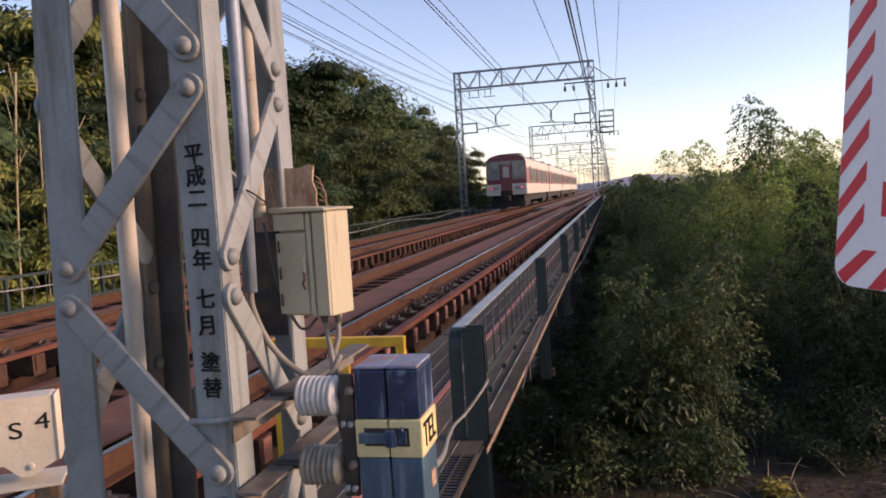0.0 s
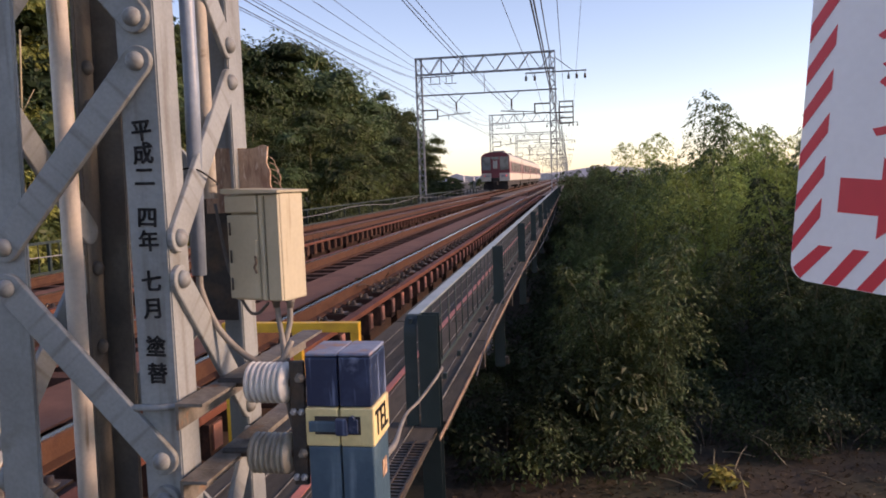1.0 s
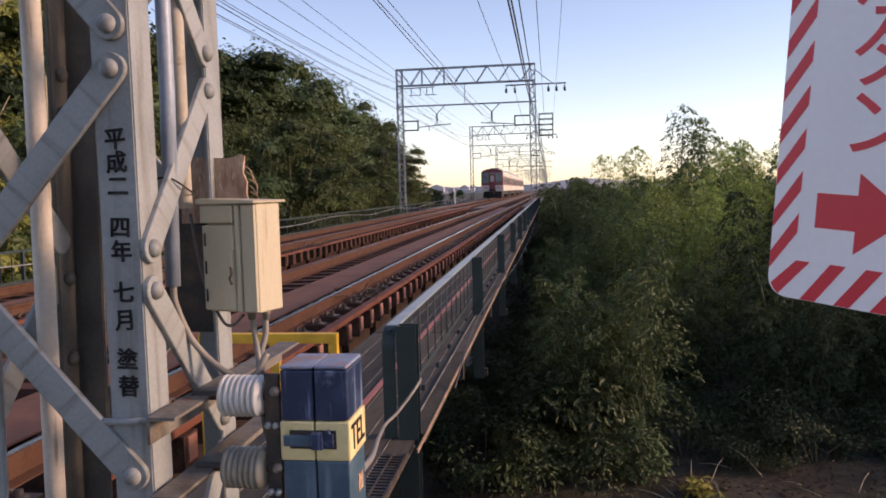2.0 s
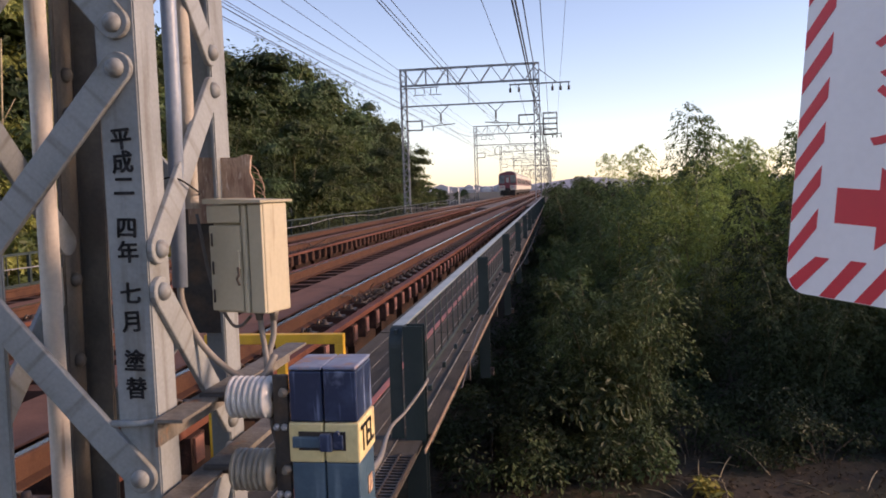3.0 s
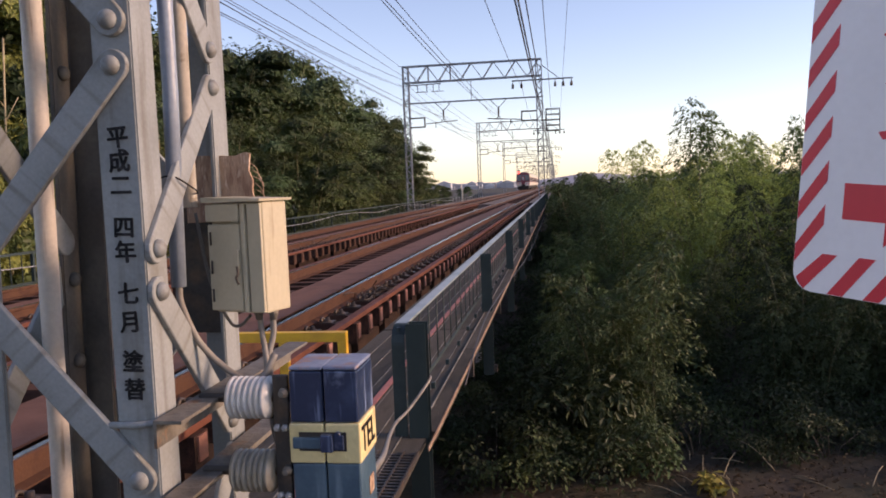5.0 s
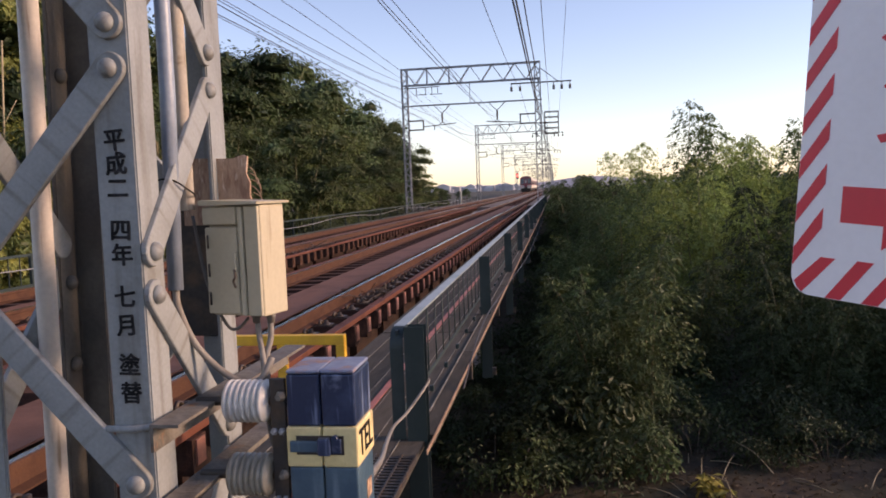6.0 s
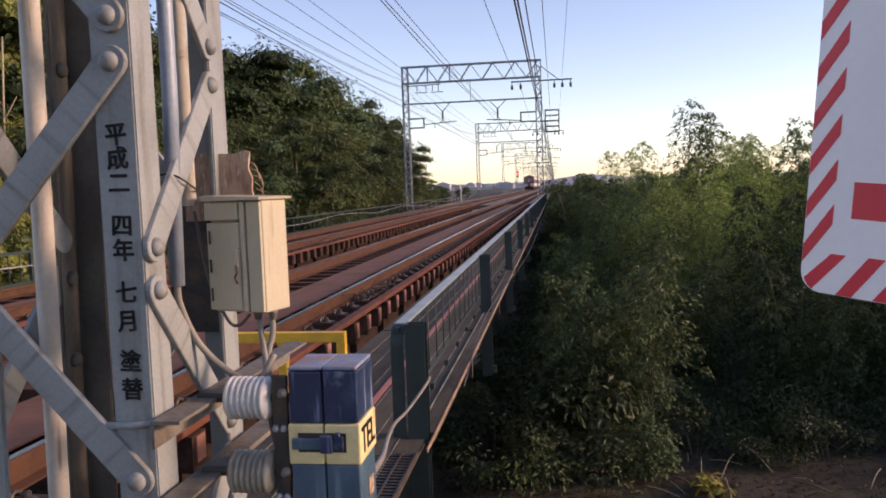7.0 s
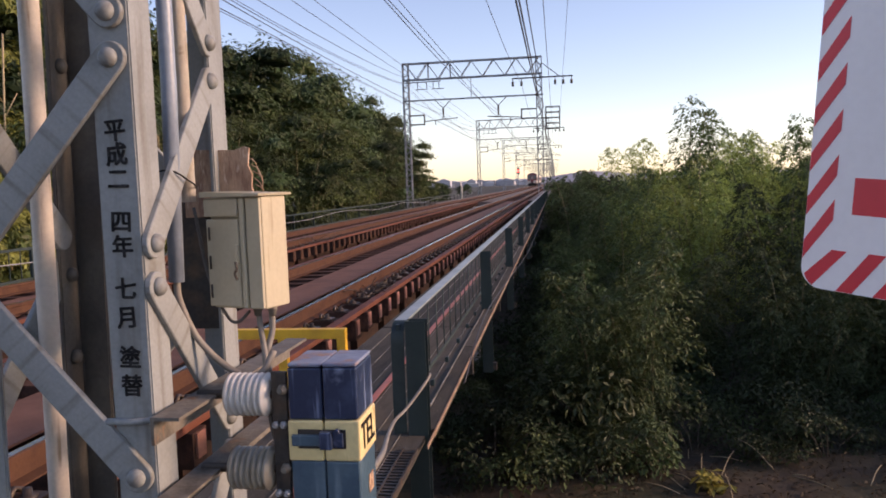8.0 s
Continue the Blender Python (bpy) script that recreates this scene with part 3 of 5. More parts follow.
def build_phone_box():
    """A tall two-door telephone box carried on two insulators."""
    pb = thing("telephone_box", pose(-0.6565, 1.527, 0.60), "navy and blue enamelled telephone box with pale yellow TEL band", "telephone box")
    W, D = 0.112, 0.102
    for name, z0, z1, mat in (("lower_case", 0.0, 0.196, TEALBLUE), ("band", 0.196, 0.262, BANDYEL), ("upper_case", 0.262, 0.346, NAVY)):
        grow = 0.0025 if name == "band" else 0.0
        for x0, x1 in ((-grow, W / 2 - 0.0012), (W / 2 + 0.0012, W + grow)):
            bm = box(bmesh.new(), x0, x1, -grow, D + grow, z0, z1 - 0.001, 0.003)
            part(name, bm, mat, pb)
    for x0, x1 in ((0.0005, W / 2 - 0.0008), (W / 2 + 0.0008, W - 0.0005)):
        part("lid", box(bmesh.new(), x0, x1, 0.0005, D - 0.0005, 0.3462, 0.352, 0.0025), FADED, pb, "faded blue lid with rusty stains")
    bm = box(bmesh.new(), 0.005, 0.062, -0.010, -0.003, 0.222, 0.240, 0.002)
    latch = part("latch", bm, TEALBLUE, pb, "blue steel latch")
    bm = box(bmesh.new(), 0.052, 0.072, -0.016, -0.004, 0.218, 0.246, 0.002)
    part("latch_buckle", bm, NAVY, latch)
    bm = box(bmesh.new(), 0.072, 0.088, -0.009, -0.003, 0.220, 0.243, 0.001)
    part("latch_catch", bm, NAVY, latch)
    bm = tube(bmesh.new(), [(0.079, -0.013, 0.245), (0.079, -0.004, 0.245)], 0.0048, 10)
    part("latch_knob", bm, NAVY, latch)
    # dark sheet laid on the band for the shade of the latch recess
    part("latch_slot", box(bmesh.new(), 0.014, 0.092, -0.0036, -0.0028, 0.2165, 0.2475, 0.0003), DARKSTEEL, latch, "dark sheet for the shaded recess round the latch")
    lettering("band_lettering", "TEL", 0.062, pose(W + 0.0032, D * 0.47, 0.229, 90, 0, 90) @ Matrix.Diagonal((0.86, 1.0, 1, 1)), INK, pb, 0.0004, bold=0.006)
    bm = box(bmesh.new(), W, W + 0.0015, 0.050, 0.078, 0.125, 0.155, 0.0005)
    part("sticker", bm, surface("torn_sticker", (0.5, 0.33, 0.22), 0.6, second=(0.25, 0.15, 0.1), scale=60, mix=(0.45, 0.55)), pb, "torn brown and white sticker")
    # the dark mounting plate with its bolts
    bm = box(bmesh.new(), -0.030, -0.0045, 0.006, 0.016, 0.125, 0.337, 0.002)
    plate = part("mounting_plate", bm, DARKSTEEL, pb, "dark steel mounting plate")
    for z in (0.252, 0.140):
        for x in (-0.024, -0.011):
            bm = lathe(bmesh.new(), [(0, 0.0062), (0.005, 0.0062), (0.0055, 0.0035), (0.010, 0.0035)], (x, 0.006, z), (0, -1, 0), 6)
            part("nut", bm, GALV, plate, "bright galvanised nut")
    for z in (0.310, 0.182):
        bm = lathe(bmesh.new(), [(0, 0.0085), (0.007, 0.0085), (0.0075, 0.005), (0.016, 0.005)], (-0.010, 0.006, z), (0, -1, 0), 6)
        part("bolt", bm, RUSTARM, plate)
    return pb


phone_box = build_phone_box()


def build_insulator(z, mat, label):
    ins = thing("insulator", pose(-0.765, 1.545, z), label, "insulator", "insulators of the telephone box")
    prof = [(0.0, 0.018), (0.004, 0.030)]
    for k in range(7):
        a = 0.005 + k * 0.0096
        prof += [(a, 0.0305), (a + 0.0018, 0.0340), (a + 0.0045, 0.0350), (a + 0.0072, 0.0338), (a + 0.0086, 0.0295)]
    prof += [(0.073, 0.029), (0.075, 0.018)]
    part("ribbed_body", lathe(bmesh.new(), prof, (0, 0, 0), (1, 0, 0), 28), mat, ins)
    part("bolt", lathe(bmesh.new(), [(-0.05, 0.008), (0.110, 0.008)], (0, 0, 0), (1, 0, 0), 10), DARKSTEEL, ins, "dark through bolt")
    return ins


build_insulator(0.898, PORCELAIN, "white ribbed porcelain insulator carrying the telephone box")
build_insulator(0.776, PORCELAIN_OLD, "grimy grey ribbed porcelain insulator carrying the telephone box")


def build_arm(z, y0, label):
    """A channel arm clamped to the mast."""
    bm = bmesh.new()
    pts = [(0, 0), (0.005, 0), (0.005, 0.037), (0.045, 0.037), (0.045, 0.042), (0, 0.042)]
    prism(bm, [(-0.8260 + a, z - 0.042 + b) for a, b in pts], y0, 2.0)
    return tagged(part("bracket_arm", bm, RUSTARM), label, "bracket", "bracket arms on the mast")


build_arm(0.899, 1.41, "weathered steel channel bracket arm clamped to the mast")
build_arm(0.776, 1.41, "weathered steel channel bracket arm clamped to the mast")


def cable(pts, r, mat, label, name="cable"):
    bm = tube(bmesh.new(), curve_pts(pts, 7), r, 8)
    return tagged(part(name, bm, mat), label, "cable", "cables about the mast")


cable([(-0.842, 1.548, 1.085), (-0.84, 1.55, 1.05), (-0.82, 1.56, 0.99), (-0.785, 1.57, 0.945), (-0.745, 1.57, 0.922), (-0.715, 1.575, 0.928), (-0.70, 1.59, 0.96)], 0.0058, CABLE, "grey cable hanging from the conduit pipe")
cable([(-0.735, 1.62, 1.03), (-0.733, 1.62, 0.995), (-0.720, 1.60, 0.955), (-0.712, 1.58, 0.915)], 0.0052, CABLE, "grey cable from under the junction box")
cable([(-0.712, 1.62, 1.03), (-0.712, 1.62, 0.99), (-0.718, 1.61, 0.955), (-0.714, 1.60, 0.92)], 0.0052, CABLE, "grey cable from under the junction box")
cable([(-0.85, 1.64, 1.20), (-0.83, 1.64, 1.08), (-0.80, 1.64, 1.01), (-0.78, 1.64, 1.0), (-0.755, 1.63, 1.02)], 0.003, DARKCABLE, "thin dark cable looped below the junction box")
cable([(-0.70, 1.56, 0.93), (-0.698, 1.555, 0.86), (-0.694, 1.56, 0.82), (-0.690, 1.57, 0.80)], 0.004, DARKCABLE, "dark cable looping down between the insulators")


cable([(-0.866, 1.530, 1.256), (-0.840, 1.526, 1.262), (-0.824, 1.534, 1.258), (-0.818, 1.56, 1.246), (-0.824, 1.60, 1.236), (-0.845, 1.63, 1.232)], 0.0015, INK, "thin black tie wire round the lacing and pipes", "tie_wire")


def build_board():
    """A torn brown board tied behind the junction box, its edge frayed."""
    board = thing("weathered_board", pose(0, 0, 0), "torn brown weathered board behind the junction box", "board")
    mat = surface("torn_brown_board", (0.42, 0.27, 0.18), 0.7, second=(0.27, 0.15, 0.10), scale=20, third=(0.55, 0.42, 0.32), third_scale=30, third_at=(0.58, 0.7), grain_amount=0.15, stretch=(4, 1, 1))
    outline = [(-0.905, 1.18), (-0.768, 1.18), (-0.770, 1.215), (-0.776, 1.232), (-0.774, 1.255), (-0.781, 1.272), (-0.777, 1.303), (-0.787, 1.306), (-0.805, 1.300), (-0.905, 1.304)]
    part("panel", prism(bmesh.new(), outline, 1.72, 1.726), mat, board)
    for k in range(6):
        a = (-0.776 + 0.002 * k, 1.719, 1.285 - 0.012 * k)
        line = curve_pts([a, (a[0] + 0.012 + 0.003 * (k % 3), 1.717, a[2] - 0.010), (a[0] + 0.018 + 0.004 * (k % 2), 1.716, a[2] - 0.034)], 3)
        part("loose_fibre", tube(bmesh.new(), line, 0.0009, 4), mat, board)
    return board


build_board()


def build_s4_plate():
    sp = thing("marker_box", pose(-1.520, 1.86, 0.646, 0, 0, 30), "cream painted metal marker box lettered S 4 on a post", "marker box")
    prof = [(-0.34, 0.02), (-0.115, 0.02), (-0.085, -0.008), (-0.075, -0.012), (-0.055, -0.012), (-0.03, 0.005), (0.0, 0.02), (0.0, 0.168), (-0.008, 0.175), (-0.34, 0.175)]
    part("case", prism(bmesh.new(), prof, 0, 0.07), WHITECREAM, sp)
    part("case_edge", box(bmesh.new(), 0.0008, 0.006, -0.004, 0.06, 0.02, 0.176, 0.002), WHITECREAM, sp)
    for ch, x, z in (("S", -0.084, 0.098), ("4", -0.026, 0.114)):
        lettering("case_lettering", ch, 0.056, pose(x, -0.0008, z, 90, 0, 0) @ Matrix.Diagonal((1.25, 1, 1, 1)), INK, sp, bold=0.0)
    part("bolt", lathe(bmesh.new(), [(0, 0.008), (0.004, 0.008), (0.0045, 0.001)], (-0.058, 0, 0.012), (0, -1, 0), 12), PALE, sp)
    part("shelf", box(bmesh.new(), -0.34, 0.008, -0.03, 0.10, -0.034, -0.026, 0.002), WHITECREAM, sp)
    for x in (-0.06, -0.30):
        part("stand", box(bmesh.new(), x, x + 0.055, 0.01, 0.08, -1.02, -0.034, 0.004), RUSTARM, sp)
    part("hinge", lathe(bmesh.new(), [(0, 0.014), (0.02, 0.014), (0.021, 0.004)], (-0.19, 0.01, -0.004), (0, -1, 0), 12), RUSTARM, sp)
    return sp


build_s4_plate()


# ---- emergency button sign ----
def build_sign():
    sign = thing("warning_sign", pose(0.005, 1.17, 1.113, 0, 0, -45) @ pose(0, 0, 0, 0, 5, 0), "white sign with red hatched border, red lettering and arrow", "sign")
    W, H, r = 0.25, 0.54, 0.020

    def rounded(x0, x1, z0, z1, rad):
        out = []
        for cx, cz, a0 in ((x1 - rad, z1 - rad, 0), (x0 + rad, z1 - rad, 90), (x0 + rad, z0 + rad, 180), (x1 - rad, z0 + rad, 270)):
            out += [(cx + rad * math.cos(radians(a0 + 15 * k)), cz + rad * math.sin(radians(a0 + 15 * k))) for k in range(7)]
        return out
    part("panel", prism(bmesh.new(), rounded(0, W, 0, H, r), 0, 0.003), SIGNWHITE, sign)
    # hatched border, each stripe on its own
    bw, step, sw = 0.027, 0.042, 0.0175

    def stripe(pts):
        part("border_stripe", prism(bmesh.new(), pts, -0.0006, -0.0001), SIGNRED, sign)
    z = 0.028
    while z < H - 0.08:
        stripe([(0.0005, z), (bw, z + 0.039), (bw, z + 0.039 + sw + 0.002), (0.0005, z + sw)])
        stripe([(W - bw, z), (W - 0.0005, z + 0.039), (W - 0.0005, z + 0.039 + sw), (W - bw, z + sw)])
        z += step
    x = 0.0135
    stripe([(0.0035, 0.0125), (0.0075, 0.006), (0.012, 0.0025), (0.0425, 0.039), (0.0285, 0.039)])
    while x < W - 0.09:
        x += 0.034
        for zz in (0.0005, H - 0.0395):
            stripe([(x - 0.012, zz), (x + 0.003, zz), (x + 0.0305, zz + 0.039), (x + 0.0155, zz + 0.039)])
    ax = 0.044
    part("arrow", prism(bmesh.new(), [(ax, 0.074), (ax + 0.039, 0.074), (ax + 0.039, 0.052), (ax + 0.087, 0.092), (ax + 0.039, 0.129), (ax + 0.039, 0.108), (ax, 0.108)], -0.0006, -0.0001), SIGNRED, sign)
    for ch, zz in (("ン", 0.172), ("タ", 0.235), ("ボ", 0.298)):
        lettering("red_character", ch, 0.071, pose(0.096, -0.0003, zz, 90, 0, 0), SIGNRED, sign, 0.0003, bold=0.008)
    part("pole", tube(bmesh.new(), [(0.225, 0.03, -1.5), (0.225, 0.03, H - 0.04)], 0.025, 16), GALV, sign, "galvanised pole")
    return sign


build_sign()


# ---- walkway with handrail beside the bridge ----
WALK_END = 64.0


def build_walkway():
    wk = thing("walkway", pose(0, 0, 0), "narrow grey plank walkway with a red line along the bridge", "walkway", kind="structure")
    plank = mesh_of("plank", box(bmesh.new(), -0.061, 0.061, 0, 3.98, -0.03, 0, 0.0), PLANK)
    rows = [-1.705 + 0.1245 * i for i in range(7)]
    for i, x in enumerate(rows):
        for j in range(15):
            piece("plank", plank, pose(x, 3.0 + 4.0 * j + 0.02 * math.sin(i * 3 + j), 0.002 * math.sin(i * 5 + j * 2)), wk)
    part("red_line", box(bmesh.new(), -1.325, -1.285, 2.4, WALK_END, 0.0065, 0.0095), REDLINE, wk, "faded red painted line")
    for k in range(20):
        y = 3.2 + 2.9 * k
        part("cross_beam", box(bmesh.new(), -1.77, -0.88, y, y + 0.07, -0.20, -0.035), DARKSTEEL, wk)
    for i in range(6):
        part("plank_seam", box(bmesh.new(), rows[i] + 0.0600, rows[i] + 0.0645, 3.0, WALK_END, 0.0002, 0.0032), SEAM, wk, "pale worn seam between planks")
    # the step grating before the rail's end
    bm = bmesh.new()
    for k in range(47):
        box(bm, -1.155, -0.90, 2.2 + 0.035 * k, 2.212 + 0.035 * k, -0.02, 0.004)
    for x in (-1.155, -1.09, -1.03, -0.965, -0.90):
        box(bm, x - 0.004, x + 0.004, 2.19, 3.86, -0.022, 0.008)
    part("grating", bm, DARKSTEEL, wk, "dark steel step grating")
    # trough lids outside the rail
    lid = mesh_of("trough_lid", box(bmesh.new(), -0.942, -0.862, 0, 1.985, -0.045, 0.006, 0.003), PLANK)
    for j in range(30):
        piece("trough_lid", lid, pose(0.0005 * (j % 3), 4.15 + 2.0 * j, 0.001 * (j % 2)), wk)
    edge = surface("rusty_edge", (0.27, 0.18, 0.12), 0.7, second=(0.18, 0.11, 0.07), scale=6)
    part("trough_edge", box(bmesh.new(), -0.859, -0.853, 3.9, WALK_END, -0.012, 0.009), edge, wk, "rust-brown steel edge")
    part("trough_seam", box(bmesh.new(), -0.953, -0.946, 4.15, WALK_END, -0.01, 0.010), SEAM, wk)
    return wk


build_walkway()


def build_handrail():
    hr = thing("handrail", pose(0, 0, 0), "dark green steel handrail with worn flat top rail", "railing", kind="structure")
    x, zt, zf = -1.020, 0.556, 0.004
    y0, step, n = 4.08, 3.82, 15
    end = y0 + step * n
    w = 0.064
    # top rail and its rounded end, one bent flat bar
    R = 0.10
    path = [(y0 + R - R * math.cos(k * math.pi / 16), zt - R + R * math.sin(k * math.pi / 16)) for k in range(9)]
    bm = bmesh.new()
    prev = None
    for (y, z), nrm in [((y0, zf), (-1, 0))] + [(p, (-math.cos(k * math.pi / 16), math.sin(k * math.pi / 16))) for k, p in enumerate(path)]:
        ring = [bm.verts.new((x + sx * w / 2, y - nrm[0] * d, z - nrm[1] * d)) for sx, d in ((-1, 0), (1, 0), (1, 0.010), (-1, 0.010))]
        if prev:
            for i in range(4):
                k = (i + 1) % 4
                bm.faces.new((prev[i], prev[k], ring[k], ring[i]))
        prev = ring
    part("end_leg", bm, GREEN, hr)
    part("top_rail", box(bmesh.new(), x - w / 2, x + w / 2, y0 + R, end, zt - 0.010, zt, 0.002), GREENTOP, hr, "worn pale green flat top rail")
    part("mid_rail", box(bmesh.new(), x - 0.008, x + 0.008, y0 + 0.02, end, zt - 0.035, zt - 0.011), GREEN, hr)
    part("toe_rail", box(bmesh.new(), x - 0.004, x + 0.004, y0 + 0.02, end, zf + 0.10, zf + 0.125), GREEN, hr)
    # outer posts, channel sections that reach down past the floor
    bm = box(bmesh.new(), 0, 0.006, -0.035, 0.035, 0, 1.0)
    box(bm, 0.0, 0.098, -0.041, -0.0352, 0, 1.0)
    box(bm, 0.0, 0.098, 0.0352, 0.041, 0, 1.0)
    post_me = mesh_of("post", bm, GREEN)
    brk = mesh_of("post_bracket", box(bmesh.new(), 0.0, 0.13, -0.03, 0.03, 0, 0.07), DARKSTEEL)
    for k in range(n + 1):
        y = y0 + step * k
        piece("post", post_me, Matrix.Translation((x + 0.043, y + 0.03, -0.62)) @ Matrix.Diagonal((1, 1, zt + 0.012 + 0.62, 1)), hr)
        piece("post_bracket", brk, pose(x + 0.043, y + 0.03, -0.60), hr)
    bal = mesh_of("baluster", tube(bmesh.new(), [(0, 0, zf + 0.12), (0, 0, zt - 0.03)], 0.005, 6), GREEN)
    foot = mesh_of("baluster_foot", box(bmesh.new(), -0.012, 0.012, -0.015, 0.015, zf, zf + 0.035), GREEN)
    y = y0 + 0.30
    k = 0
    while y < end:
        b = piece("baluster", bal, pose(x, y, 0), hr)
        if k % 2 == 0:
            piece("baluster_foot", foot, pose(0.014, 0, 0), b)
        y += 0.318
        k += 1
    return hr


build_handrail()
conduit("sagging_cable", curve_pts([(-0.81, 5.0, 0.02), (-0.80, 6.3, 0.20), (-0.80, 9.15, 0.12), (-0.80, 15.8, -0.13), (-0.80, 24.5, -0.2), (-0.82, 40, -0.2)], 6), 0.0055, WIRE, "dark cable slung along the outside of the walkway", 6)
cable([(-0.556, 1.60, 0.735), (-0.561, 1.66, 0.731), (-0.691, 2.3, 0.537), (-0.857, 3.1, 0.325), (-0.962, 3.7, 0.19), (-0.954, 3.93, 0.177), (-0.898, 4.03, 0.246), (-0.872, 4.10, 0.285), (-0.874, 4.14, 0.290)], 0.0075, CABLE, "grey cable strung from the telephone box to the handrail post")


def build_yellow_gate():
    g = thing("yellow_barrier", pose(-1.38, 4.45, 0), "yellow painted angle-steel barrier beside the track", "barrier")
    L = 0.80
    part("top_bar", box(bmesh.new(), -L, 0, -0.025, 0.025, 0.412, 0.466, 0.003), YELLOW, g)
    for x in (-0.05, -0.385, -L):
        part("upright", box(bmesh.new(), x, x + 0.05, -0.022, 0.022, -0.62, 0.412, 0.003), YELLOW, g)
    part("lower_bar", box(bmesh.new(), -L, 0, -0.02, 0.02, 0.06, 0.09, 0.003), YELLOW, g)
    return g


build_yellow_gate()


# ---- portal gantries along the line ----
def build_gantry():
    """One portal over both tracks, its left mast at x 0 and its base at z 0."""
    g = thing("overhead_line_portal", pose(-11.42, 60, -0.4), "grey lattice steel portal gantry spanning both tracks", "gantry", "portal gantries")
    span, H = 10.1, 10.95

    def lattice_mast(x):
        bm = bmesh.new()
        s = 0.21
        for a in (-s, s):
            for b in (-s, s):
                bar(bm, (x + a, b, 0), (x + a, b, H), 0.07, 0.07, (0, 1, 0))
        k, dz = 0, 0.42
        z = 0.2
        while z + dz < H:
            sgn = 1 if k % 2 else -1
            for b in (-s, s):
                bar(bm, (x - sgn * s, b, z), (x + sgn * s, b, z + dz), 0.045, 0.012, (0, 1, 0))
                bar(bm, (x + b, -sgn * s, z), (x + b, sgn * s, z + dz), 0.012, 0.045, (0, 1, 0))
            k, z = k + 1, z + dz
        return bm
    for x in (0, span):
        part("mast", lattice_mast(x), GALV, g)
        part("footing", box(bmesh.new(), x - 0.4, x + 0.4, -0.4, 0.4, -1.2, 0.02, 0.03), CONCRETE, g)
    bm = bmesh.new()
    z0, z1 = 9.71, 10.93
    for y in (-0.2, 0.2):
        for z in (z0, z1):
            bar(bm, (-0.22, y, z), (span + 0.22, y, z), 0.10, 0.10)
        n = 12
        for k in range(n):
            a, b = span * k / n, span * (k + 1) / n
            if k % 2 == 0:
                bar(bm, (a, y, z1), (b, y, z0), 0.07, 0.05)
            else:
                bar(bm, (a, y, z0), (b, y, z1), 0.07, 0.05)
        for a in (1.75, 3.45):
            bar(bm, (a, y, z0), (a, y, z1), 0.06, 0.05)
    part("beam", bm, GALV, g)
    bm = bmesh.new()
    bar(bm, (-0.2, 0, 8.15), (span + 0.3, 0, 8.15), 0.11, 0.11)
    bar(bm, (5.0, 0, 8.15), (5.0, 0, z0), 0.05, 0.05)
    part("cross_tie", bm, GALV, g)
    # insulator hangers below the left half of the beam
    bm = bmesh.new()
    bar(bm, (-0.1, 0, 9.5), (2.7, 0, 9.55), 0.08, 0.06)
    for x in (0.9, 1.6, 2.1, 2.55):
        bar(bm, (x, 0, 9.5), (x, 0, 9.05), 0.05, 0.05)
        if x in (0.9, 2.1):
            bar(bm, (x - 0.15, 0, 8.98), (x + 0.8, 0, 8.98), 0.05, 0.05)
    part("feeder_hanger", bm, DARKSTEEL, g)
    # the cross arm on the right mast
    bm = bmesh.new()
    bar(bm, (span - 2.0, 0, 9.42), (span + 2.5, 0, 9.42), 0.09, 0.09)
    bar(bm, (span + 0.2, 0, 10.5), (span + 1.5, 0, 9.45), 0.05, 0.05)
    for x in (span - 1.95, span - 1.3, span + 1.2, span + 1.8, span + 2.4):
        tube(bm, [(x, 0, 9.4), (x, 0, 9.2), (x, 0, 9.15), (x, 0, 8.85)], [0.03, 0.03, 0.09, 0.09], 8)
    part("cross_arm", bm, DARKSTEEL, g)
    # V hangers and steady arms over each track
    for cx, sx in ((11.42 - 8.6, -1), (11.42 - 4.4, 1)):
        bm = bmesh.new()
        bar(bm, (cx - 0.6, 0, 8.1), (cx, 0, 7.5), 0.05, 0.05)
        bar(bm, (cx + 0.6, 0, 8.1), (cx, 0, 7.5), 0.05, 0.05)
        tube(bm, [(cx, 0, 7.5), (cx, 0, 7.1), (cx, 0, 6.85)], [0.07, 0.07, 0.03], 8)
        bar(bm, (cx, 0, 6.85), (cx - 0.3, 0, 6.6), 0.04, 0.04)
        bar(bm, (cx, 0, 6.85), (cx + 0.3, 0, 6.6), 0.04, 0.04)
        part("wire_hanger", bm, DARKSTEEL, g)
    for x0, d, lift in ((0.2, 1, 0.0), (span - 0.2, -1, 0.11)):
        bm = bmesh.new()
        for z in (6.33 + lift, 7.02 + lift):
            bar(bm, (x0, 0, z), (x0 + d * 1.15, 0, z), 0.10, 0.10)
        bar(bm, (x0 + d * 1.15, 0, 6.28 + lift), (x0 + d * 1.15, 0, 7.07 + lift), 0.10, 0.10)
        part("side_frame", bm, DARKSTEEL, g)
        bm = bmesh.new()
        bar(bm, (x0 + d * 1.2, 0, 6.55), (x0 + d * 3.7, 0, 6.72), 0.06, 0.06)
        bar(bm, (x0 + d * 2.0, 0, 6.58), (x0 + d * 2.0, 0, 6.25), 0.05, 0.05)
        part("steady_arm", bm, DARKSTEEL, g)
    return g


gantry = build_gantry()
